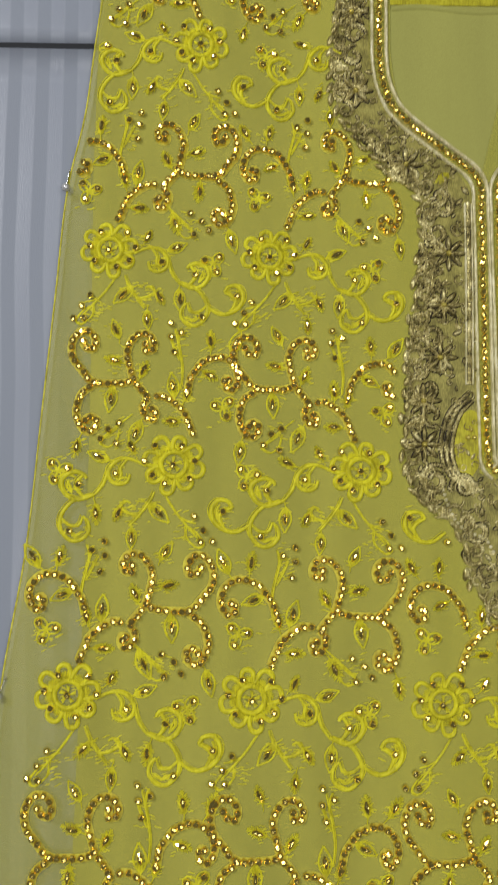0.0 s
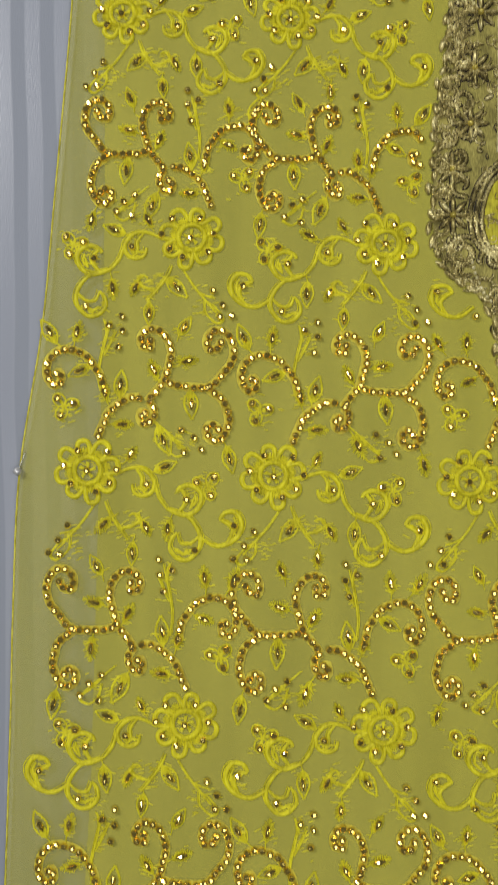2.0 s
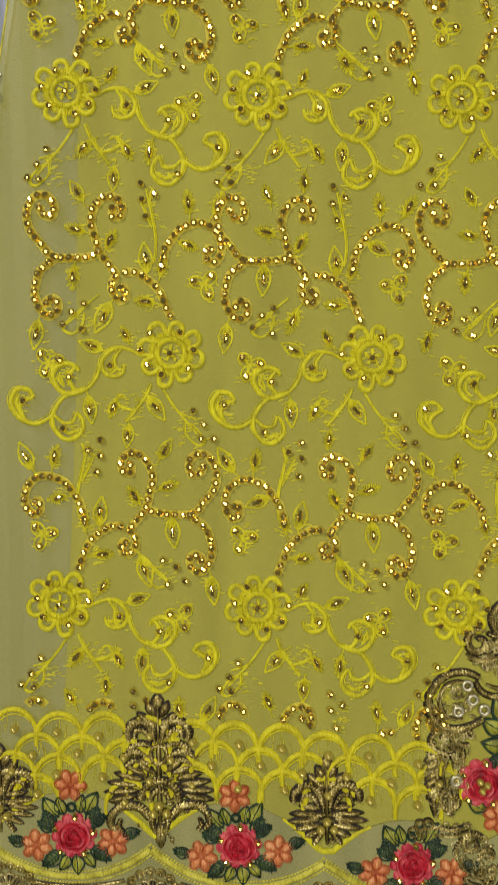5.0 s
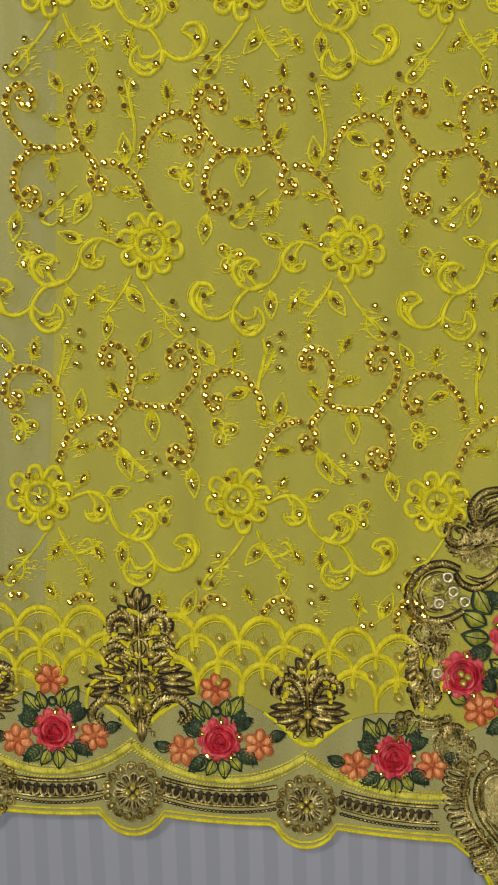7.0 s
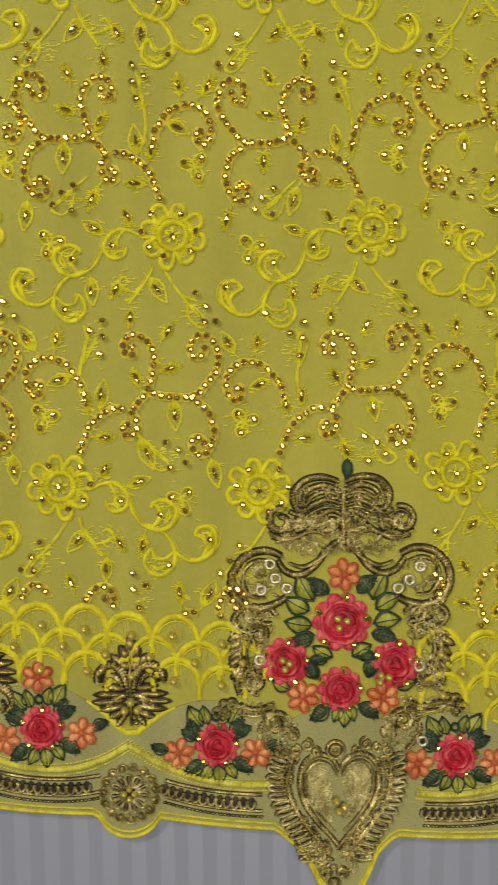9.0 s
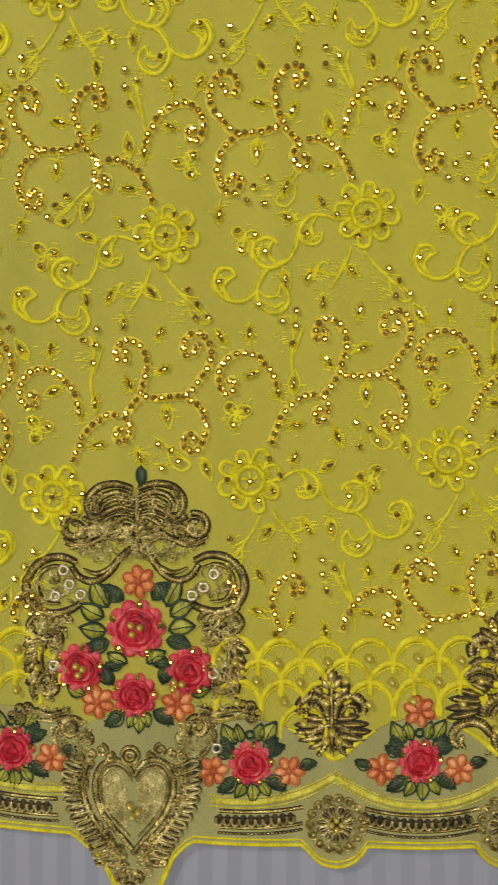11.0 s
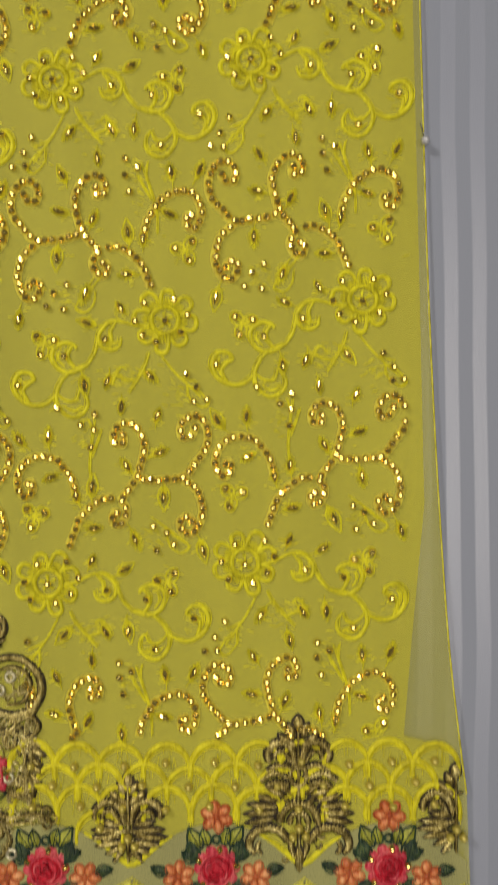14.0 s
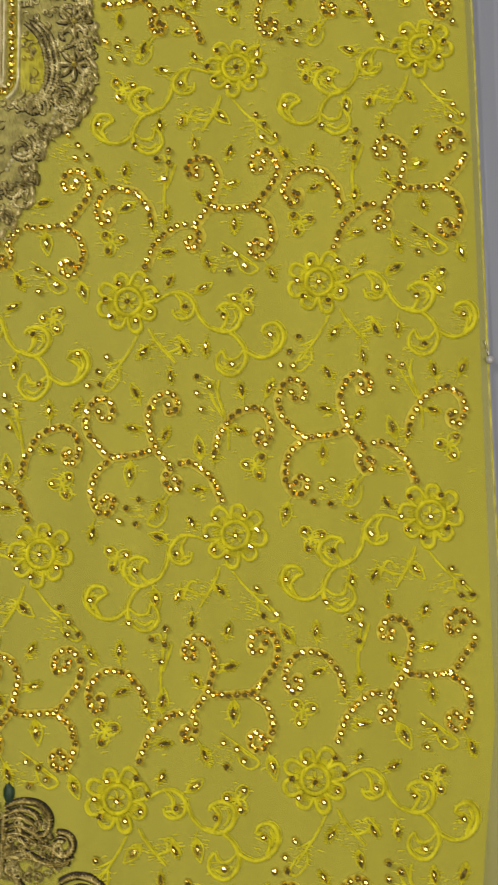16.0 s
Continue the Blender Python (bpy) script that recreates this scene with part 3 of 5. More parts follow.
# each curl: its mesh, and the spot by which it is kept or left out at an edge
CURLS = [
    (strokes("curl", (5, line(50, 6, 70, -4, 90, -8, 108, 0, 120, 18, 114, 36, 98, 42, 84, 36, 80, 22)), (4, line(86, -6, 97, 10, 97, 26, 108, 31)), (4, line(120, 14, 128, 42, 143, 63)),
             (3, line(82, 30, 94, 30, 104, 38)), (0, (106, 24, 11, 13, 0))), (100, 20)),
    (strokes("curl", (6, line(143, 63, 172, 74, 194, 66, 205, 46, 200, 30, 182, 21, 165, 26, 160, 34)), (5, line(165, 26, 176, 40, 174, 56, 162, 70)), (3, line(184, 62, 194, 50, 192, 36)), (0, (188, 46, 12, 19, -20))), (180, 48)),
    (strokes("curl", (5, line(143, 63, 168, 70, 188, 82, 203, 106, 203, 130, 186, 150, 166, 150, 151, 134, 153, 116, 163, 105)), (4, line(163, 105, 170, 122, 188, 122, 203, 108)),
             (3, line(160, 134, 176, 142, 192, 132)), (0, (178, 136, 20, 11, 10))), (180, 125)),
    (strokes("curl", (6, line(203, 110, 228, 125, 252, 122, 272, 106, 277, 84, 265, 66, 246, 68, 238, 80)), (5, line(238, 80, 252, 86, 262, 98, 252, 120)), (3, line(262, 74, 268, 90, 262, 106)), (0, (265, 92, 9, 21, -10))), (255, 95)),
    (strokes("stem", (3.5, line(33, 53, 42, 74, 60, 100, 76, 120)), (4, line(60, 100, 80, 96, 96, 88, 104, 104)), (3, line(76, 78, 86, 74, 100, 92))), (60, 90)),
    (strokes("stem", (3, line(11, 63, -8, 92, -30, 118, -50, 140)), (2.6, line(-14, 100, -30, 108, -46, 112)), (2.6, line(-30, 118, -46, 128, -62, 150, -50, 158, -30, 140, -28, 118))), (-20, 105)),
    (strokes("stem", (2.6, line(140, 160, 150, 200, 158, 245, 156, 285)), (2.6, line(130, 178, 142, 205, 152, 225)), (2.4, line(146, 190, 148, 170, 152, 158))), (150, 215)),
    (strokes("stem", (2.6, line(60, 340, 30, 366, 0, 392)), (2.4, line(38, 360, 20, 380, -2, 398, 14, 408, 30, 396, 36, 372))), (25, 375)),
]
# leaves: x, y, heading in degrees, size
LEAVES = [(78, -30, 60, 0.8, 1), (138, -10, 25, 0.95, 0), (143, 99, -92, 1.05, 0), (28, 94, 228, 1.1, 0), (102, 96, -62, 0.9, 1), (78, 143, -86, 0.9, 0), (14, 166, 118, 0.9, 0),
          (10, 230, 165, 1.0, 1), (70, 248, 62, 1.0, 1), (4, 310, -92, 1.15, 0), (130, 277, 98, 1.1, 0), (158, 292, 84, 0.9, 1), (128, 351, 176, 1.0, 1), (54, 378, -112, 1.25, 0),
          (207, 182, 98, 1.05, 1), (258, 183, 62, 1.1, 0), (204, 254, -22, 0.95, 0), (-64, 410, -104, 1.1, 0)]
TRIOS = [(213, 20), (232, 320)]
STONES = [(0, 2), (40, 22), (-40, -6), (-17, -34), (36, -34), (53, -4), (-30, 25), (16, 37), (106, 22), (176, 45), (190, 134), (260, 88), (-37, 98), (-54, 123), (-72, 146), (-50, 147),
          (126, 151), (126, 178), (133, 208), (148, 168), (21, 358), (0, 371), (-15, 393), (16, 401)]
TRAILS = [
    ((-52, 194), (-46, 206), (-30, 208), (-27, 189), (-37, 175), (-55, 173), (-67, 183), (-74, 198), (-75, 215), (-70, 233), (-60, 246), (-50, 258), (-41, 270), (-27, 278), (-12, 279), (20, 278), (36, 275), (49, 270)),
    ((74, 194), (75, 208), (89, 205), (91, 190), (81, 175), (64, 174), (49, 184), (41, 198), (37, 213), (38, 225), (45, 252), (51, 270), (61, 283), (71, 295), (80, 308)),
    ((-27, 279), (-37, 288), (-48, 295), (-57, 306), (-62, 323), (-65, 338), (-62, 353), (-55, 368), (-44, 378), (-30, 374), (-24, 360), (-30, 348), (-44, 351), (-44, 364)),
    ((78, 308), (69, 323), (72, 338), (83, 350), (94, 343), (92, 327), (82, 332)),
    ((96, 301), (111, 301), (125, 308), (141, 320), (153, 333), (159, 347), (165, 361), (171, 376)),
    ((159, 290), (165, 262), (174, 248), (188, 229), (202, 221), (221, 216), (238, 218), (251, 228), (259, 240), (262, 258), (257, 275), (245, 284), (235, 273), (238, 258), (248, 266)),
]
# rows of the repeat: x of the middle flower, y, pitch across
ROWS = [(-0.0555, 0.178, 0.1155), (0.0137, 0.3245, 0.116), (-0.050, 0.4715, 0.1155), (0.017, 0.6105, 0.1145), (-0.047, 0.742, 0.1055), (0.015, 0.877, 0.105), (-0.045, 1.008, 0.104)]


def drape(x, y):
    """Pull of the pins on the cloth: the rows climb towards its sides."""
    a, b = max(0.0, x + 0.045), max(0.0, -x - 0.06)
    return y + 0.09 * a * a / (a + 0.04) * 1.12 + 0.04 * b


loose = 0


def tip(r):
    return r.uniform(-0.26, 0.26)


ROUND = Buf()
ROUND.stone(0, 0, 6.9 * U, 1.0)
ROUND = ROUND.mesh("rhinestone", M_STONE, False)

for k, (xc, yk, pitch) in enumerate(ROWS):
    way = 1 if k % 2 == 0 else -1
    drop = (yk - ROWS[k - 1][1]) if k else 0.147
    sx, sy = pitch / (350 * U), drop / (438 * U)
    for j in range(-4, 5):
        fx = xc + j * pitch + (0.0065 if -0.3 < xc + j * pitch < -0.25 and yk > 0.3 else 0.0)

        def world_of(px, py):
            x = fx + way * px * U * sx
            return x, drape(x, yk - py * U * sy)

        def matrix_of(px, py, turn=0.0, size=1.0):
            x, y = world_of(px, py)
            slope = math.atan2(drape(x + 0.01, 0) - drape(x - 0.01, 0), 0.02)
            return (Matrix.Translation((x, y, ZF)) @ Matrix.Rotation(slope, 4, "Z") @ Matrix.Diagonal((way * sx * size, sy * size, 1, 1))
                    @ Matrix.Rotation(radians(turn), 4, "Z"))

        base = matrix_of(0, 0)
        fine = 1 if fx + 0.25 * yk > 0.06 else 0
        host, back = kameez, Matrix()
        if clear(*world_of(0, 0)):
            host = put("flower_sprig", FLOWERS[fine], kameez, base)
            back = base.inverted()
        elif not any(clear(*world_of(px, py)) for px, py in ((100, 100), (200, 120), (0, 300), (200, 250), (-60, 300), (150, 380))):
            continue
        for pair, spot in CURLS:
            me = pair[fine]
            if clear(*world_of(*spot)):
                put(me.name.split(".")[0], me, host, back @ base)
        gems, pale, floats = Buf(), Buf(), Buf()
        for px, py, turn, size, dense in LEAVES:
            if clear(*world_of(px, py)):
                put("leaf", DENSE if dense or rng.random() < (0.6 if fine else 0.25) else LEAF, host, back @ matrix_of(px, py, turn + rng.uniform(-8, 8), size * (0.82 if fine else 0.95)))
                x, y = world_of(px, py)
                pale.stone(x + rng.uniform(-1, 1) * U, y, 6.0 * U, 1.95, radians(turn) if way > 0 else math.pi - radians(turn), tip(rng), tip(rng), ZF + 0.0004)
                lie = radians(turn) if way > 0 else math.pi - radians(turn)
                satin(floats, x - 7 * U * math.cos(lie), y - 7 * U * math.sin(lie), 15, 15, 9 if dense else 6, rng)
        for cx, cy in TRIOS:
            if clear(*world_of(cx, cy)):
                satin(floats, *world_of(cx, cy), 26, 30, 13, rng)
            for q in (50, 165, 290):
                px, py = cx + 19 * math.cos(radians(q)), cy - 19 * math.sin(radians(q))
                if clear(*world_of(px, py)):
                    put("lobe", LOBE, host, back @ matrix_of(cx, cy, q, 1.25))
                    x, y = world_of(px, py)
                    gems.stone(x, y, 6.6 * U, 1.15, radians(q), tip(rng), tip(rng), ZF + 0.0004)
        for px, py in STONES:
            x, y = world_of(px + rng.uniform(-1.5, 1.5), py + rng.uniform(-1.5, 1.5))
            if clear(x, y):
                pale.stone(x, y, 6.3 * U, 1.12, rng.uniform(0, 6.28), tip(rng), tip(rng), ZF + 0.0006)
        for spots, wide, tall, many in (((70, 92), 36, 26, 16), ((-25, 128), 26, 32, 14), ((146, 190), 16, 44, 14), ((18, 380), 28, 26, 13), ((182, 40), 16, 20, 7), ((258, 92), 14, 26, 8),
                                        ((178, 134), 24, 14, 7), ((106, 24), 18, 20, 7), ((-20, 0), 20, 30, 5), ((20, -4), 20, 30, 5), ((0, 26), 30, 18, 5)):
            if clear(*world_of(*spots)):
                satin(floats, *world_of(*spots), wide, tall, many, rng)
        if floats.v:
            put("satin_fill", floats.mesh("satin_fill", M_FLOAT), kameez, label="loose yellow filling stitches among the leaves", kind="stuff")
        near = k in (1, 2) and -0.2 < fx < -0.02
        for trail in TRAILS:
            run = spaced(smooth_line(trail, 5), 14.3)
            keep, piece = [world_of(*p) for p in smooth_line(trail, 4)], []
            for p in keep + [None]:
                if p and clear(*p):
                    piece.append(p)
                    continue
                if len(piece) > 3:
                    yellow = Buf()
                    yellow.tube(piece, 15.5 * U, 0.5 * U, ZF)
                    put("trail_thread", yellow.mesh("trail_thread", M_TRAIL), host, back)
                piece = []
            for p in run:
                x, y = world_of(p[0] + rng.uniform(-1, 1), p[1] + rng.uniform(-1, 1))
                if not clear(x, y):
                    continue
                spin, ta, tb = rng.uniform(0, 6.28), tip(rng), tip(rng)
                if near and loose < 300:
                    loose += 1
                    put("rhinestone", ROUND, kameez, Matrix.Translation((x, y, ZF + 0.0003)) @ Matrix.Rotation(spin, 4, "Z") @ Euler((ta, tb, 0)).to_matrix().to_4x4())
                else:
                    gems.stone(x, y, 6.9 * U * rng.uniform(0.92, 1.06), 1.0, spin, ta, tb, ZF + 0.0003)
        if gems.v:
            put("rhinestone_trail", gems.mesh("rhinestone_trail", M_STONE, False), kameez, label="trail of gold foiled rhinestones", kind="stuff")
        if pale.v:
            put("crystal_scatter", pale.mesh("crystal_scatter", M_DIAMOND, False), kameez, label="pale foiled crystals in the leaves", kind="stuff")


# ---- border: net, rose sprays, gold trees, discs, scalloped band ----
def make_bead():
    b = Buf()
    b.dome(0, 0, 1, 1, 1.5, 0, seg=12, ring=5)
    return b.mesh("brass_bead", M_BEAD)


BEAD = make_bead()


def brass(x, y, r=0.0019, parent=None, z=0.0):
    host = parent or kameez
    m = host.matrix_basis.inverted() @ Matrix.Translation((x, y, ZF + 0.0002 + z)) @ Matrix.Diagonal((r, r, r, 1))
    put("brass_bead", BEAD, host, m)


def in_medallion(x, y):
    return abs(x + 0.008) < 0.058 and y < 0.125 or abs(x + 0.008) < 0.032


WID, RISE = 0.0262, 0.0128
for row in range(5):
    for i in range(-14, 13):
        cx = (i + (row % 2) / 2) * WID - 0.002
        if cx < -0.326 or cx > 0.294 or in_medallion(cx, 0):
            continue
        cy = net_top(cx) - 0.017 - row * RISE
        if row >= 3 and min(abs(cx - q) for q in (-0.282, -0.185, -0.083, 0.058, 0.158, 0.258)) < (0.018 if row == 3 else 0.034):
            continue
        if row >= 3 and min(abs(cx - q) for q in (-0.325, -0.231, -0.133, 0.106, 0.206, 0.292)) < 0.016:
            continue
        wob, high, stout = rng.uniform(-0.0016, 0.0016), rng.uniform(0.0148, 0.0180), rng.uniform(0.0030, 0.0042)
        arch = [(cx + wob + WID * 0.52 * math.cos(a), cy + high * math.sin(a)) for a in (-0.22 + (math.pi + 0.44) * t / 14 for t in range(15))]
        arch = [(x, y) for x, y in arch if inside(OUTLINE, x, y)]
        if len(arch) < 4:
            continue
        net = Buf()
        net.tube(arch, stout, 0.0013, ZF, taper=0.25)
        net.tube([(x + 0.0006, y - 0.0028) for x, y in arch], 0.0009, 0.0006, ZF, taper=0.5)
        for q in range(7):
            gx, gy = cx + rng.uniform(-0.006, 0.006), cy + 0.003 + rng.uniform(-0.002, 0.008)
            net.tube([(gx, gy), (gx + rng.uniform(-0.001, 0.001), gy + 0.005)], 0.0006, 0.0004, ZF, taper=0.5)
        put("net_scale", net.mesh("net_scale", M_NET), kameez)
        brass(cx + rng.uniform(-0.002, 0.002), cy + 0.0045 + rng.uniform(-0.0015, 0.0015), 0.0026)


def make_rose(r=52, many=10):
    """Crimson whorls of stitched petals in a ring of coral ones."""
    red, pink, gem, whorls = Buf(), Buf(), Buf(), []
    pink.dome(0.80 * r * U, 0, 0.24 * r * U, 0.27 * r * U, 6 * U)
    red.dome(0, 0, 0.80 * r * U, 0.80 * r * U, 7 * U, seg=18)
    for ring, cnt, w in ((0.66, 6, 0.16), (0.44, 5, 0.15), (0.22, 3, 0.13)):
        for k in range(cnt):
            a0 = 2 * math.pi * (k + 1.7 * ring) / cnt
            arc = [(r * U * (ring + 0.06 * math.sin(2.5 * q)) * math.cos(a0 + q), r * U * (ring + 0.06 * math.sin(2.5 * q)) * math.sin(a0 + q)) for q in (t * 7.2 / cnt / 8 for t in range(9))]
            one = Buf()
            one.tube(arc, w * r * U, (6 + 2 * (1 - ring)) * U, 4.5 * U * (1.35 - ring), taper=0.5)
            whorls.append(one.mesh("whorl", M_PINK if ring > 0.6 or (ring > 0.4 and k % 2) else M_RED))
    gem.stone(0, 0, 6.6 * U, 1.2)
    return red.mesh("rose", M_RED), pink.mesh("petal", M_PINK), gem.mesh("rose_crystal", M_DIAMOND, False), whorls


def make_blossom():
    a_, b_ = Buf(), Buf()
    for k in range(6):
        a = 2 * math.pi * k / 6 + 0.3
        a_.dome(17 * U * math.cos(a), 17 * U * math.sin(a), 11.5 * U, 7.6 * U, 6 * U, rot=a)
        loop = [(U * (17 * math.cos(a) + 13 * math.cos(q) * math.cos(a) - 9.5 * math.sin(q) * math.sin(a)),
                 U * (17 * math.sin(a) + 13 * math.cos(q) * math.sin(a) + 9.5 * math.sin(q) * math.cos(a))) for q in (2 * math.pi * t / 12 for t in range(12))]
        b_.tube(loop, 3.6 * U, 4.0 * U, closed=True)
    b_.dome(0, 0, 6 * U, 6 * U, 6 * U)
    return a_.mesh("blossom", M_ORANGE), b_.mesh("blossom_outline", M_RUST)


def make_spray_leaf(veined):
    """A stitched leaf along +x, 44 units long: fill and dark outline."""
    f, o = Buf(), Buf()
    n = 10
    up = [(U * 44 * i / n, U * 14 * math.sin(math.pi * (i / n) ** 0.8) + 3 * U * math.sin(i * 0.3)) for i in range(n + 1)]
    lo = [(x, -y * 0.85 + 4 * U * math.sin(k * 0.3)) for k, (x, y) in enumerate(up)]
    f.dome(22 * U, 1.5 * U, 21 * U, 12 * U, 4.5 * U, point=0.6, seg=14)
    o.tube(up + list(reversed(lo[1:-1])), 4.4 * U, 4.5 * U, closed=True)
    o.tube([(2 * U, 1 * U), (22 * U, 2 * U), (42 * U, 1 * U)], 2.6 * U, 6 * U)
    if veined:
        for k in range(5):
            x = 8 + 6.5 * k
            o.tube([(x * U, 1 * U), ((x + 5) * U, 10 * U)], 3.0 * U, 5.5 * U)
            o.tube([(x * U, 1 * U), ((x + 5) * U, -8 * U)], 2.4 * U, 5.5 * U)
    return f.mesh("leaf", M_MOSS if veined else M_OLIVE), o.mesh("leaf_outline", M_GREEN)


ROSE, PETALS, ROSE_GEM, WHORLS = make_rose()
BLOSSOM, BLOSSOM_LINE = make_blossom()
DARK_LEAF, DARK_LINE = make_spray_leaf(True)
PALE_LEAF, PALE_LINE = make_spray_leaf(False)


def rose_at(x, y, size, parent=None, turn=0.0):
    m = Matrix.Translation((x, y, ZF)) @ Matrix.Rotation(turn, 4, "Z") @ Matrix.Diagonal((size, size, 1, 1))
    if parent is not None:
        m = parent.matrix_basis.inverted() @ m
    r = put("rose" if parent is not None else "rose_spray", ROSE, parent if parent is not None else kameez, m, "crimson satin-stitched rose with coral petals")
    if parent is None:
        for me in WHORLS:
            put("whorl", me, r)
        for k in range(10):
            put("petal", PETALS, r, Matrix.Rotation(2 * math.pi * k / 10, 4, "Z"), "coral petal" if k == 0 else "")
        for k in range(5):
            a = 2 * math.pi / 5 * k + 1.4
            put("rose_crystal", ROSE_GEM, r, Matrix.Translation((45 * U * math.cos(a), 45 * U * math.sin(a), 6 * U)) @ Euler((rng.uniform(-0.3, 0.3), rng.uniform(-0.3, 0.3), a)).to_matrix().to_4x4())
    return r


def spray_piece(r, fill, outline, name, px, py, turn, size, mirror=1):
    m = Matrix.Translation((px * U, -py * U, 0.0)) @ Matrix.Rotation(radians(turn), 4, "Z") @ Matrix.Diagonal((size, size * mirror, 1, 1))
    put(name, fill, r, m)
    put(name + "_outline", outline, r, m)


SPRAY_LEAVES = [(-32, -46, 122, 1.28, 0), (32, -46, 58, 1.28, 0), (-18, -50, 104, 1.0, 0), (18, -50, 76, 1.0, 0), (-44, -12, 106, 1.25, 1), (44, -12, 74, 1.25, 1), (-42, -18, 150, 1.0, 1), (42, -18, 30, 1.0, 1),
                (-34, 34, 214, 1.25, 1), (34, 34, -36, 1.25, 1), (0, 46, -90, 1.05, 0), (-18, 44, -122, 0.95, 0), (18, 44, -58, 0.95, 0)]
for i, (x, y) in enumerate(((-0.282, 0.049), (-0.185, 0.041), (-0.083, 0.028), (0.058, 0.018), (0.158, 0.018), (0.258, 0.018))):
    r = rose_at(x, y, 0.78, turn=rng.uniform(-0.1, 0.1))
    for px, py, turn, size, dark in SPRAY_LEAVES:
        spray_piece(r, DARK_LEAF if dark else PALE_LEAF, DARK_LINE if dark else PALE_LINE, "leaf", px, py, turn, size)
    for px, py in ((2, -116), (-88, 16), (88, 22)):
        if i in (2, 3) and py < 0:
            continue
        spray_piece(r, BLOSSOM, BLOSSOM_LINE, "blossom", px, py, rng.uniform(0, 60), 1.22)
    spray_piece(r, DARK_LEAF, DARK_LINE, "leaf", 112, 14, 16, 0.95)
    spray_piece(r, DARK_LEAF, DARK_LINE, "leaf", -112, 8, 158, 0.95)
    bead = Buf()
    bead.tube([(9 * U * math.cos(0.52 * q), (66 + 9 * math.sin(0.52 * q)) * U) for q in range(12)], 7 * U, 8 * U, closed=True)
    put("dark_knot", bead.mesh("dark_knot", M_GREEN), r)


# gold thread work: scrolls, pads and stitched loops
def gold_pad(b, x, y, rx, ry, turn):
    b.dome(x, y, rx * 1.12, ry * 1.2, 6 * U, ZF, radians(turn), seg=10, ring=3, point=0.5)


def gold_scroll(b, cx, cy, r, a0, turns, w=6.0):
    """A corded scroll with a second thinner cord inside it."""
    b.stitched(spiral(cx, cy, r, r * 0.28, a0, turns, 22), w * 1.5 * U, 9 * U, ZF, 5.2 * U)
    b.tube(spiral(cx, cy, r * 0.70, r * 0.2, a0 + 12, turns * 0.9, 18), w * 0.3 * U, 5 * U, ZF, taper=0.3)


def gold_fill(b, poly, count, rmin, rmax, r):
    """Dense scattered stitch curls inside an outline."""
    xs, ys = [p[0] for p in poly], [p[1] for p in poly]
    done = tries = 0
    while done < count and tries < count * 30:
        tries += 1
        x, y = r.uniform(min(xs), max(xs)), r.uniform(min(ys), max(ys))
        if not inside(poly, x, y):
            continue
        done += 1
        rad = r.uniform(rmin, rmax)
        kind = r.random()
        if kind < 0.55:
            b.tube(spiral(x, y, rad, rad * 0.35, r.uniform(0, 360), r.choice((-1, 1)) * r.uniform(0.6, 1.1), 10), r.uniform(2.2, 3.8) * U, r.uniform(3, 6) * U, ZF, taper=0.4)
        elif kind < 0.8:
            a = r.uniform(0, 6.28)
            b.dome(x, y, rad, rad * 0.45, 5 * U, ZF, a, seg=8, ring=2, point=0.5)
        else:
            a = r.uniform(0, 6.28)
            b.tube([(x + rad * 1.3 * t * math.cos(a + 0.5 * t), y + rad * 1.3 * t * math.sin(a + 0.5 * t)) for t in (-1, -0.5, 0, 0.5, 1)], 3 * U, 5 * U, ZF, taper=0.5)


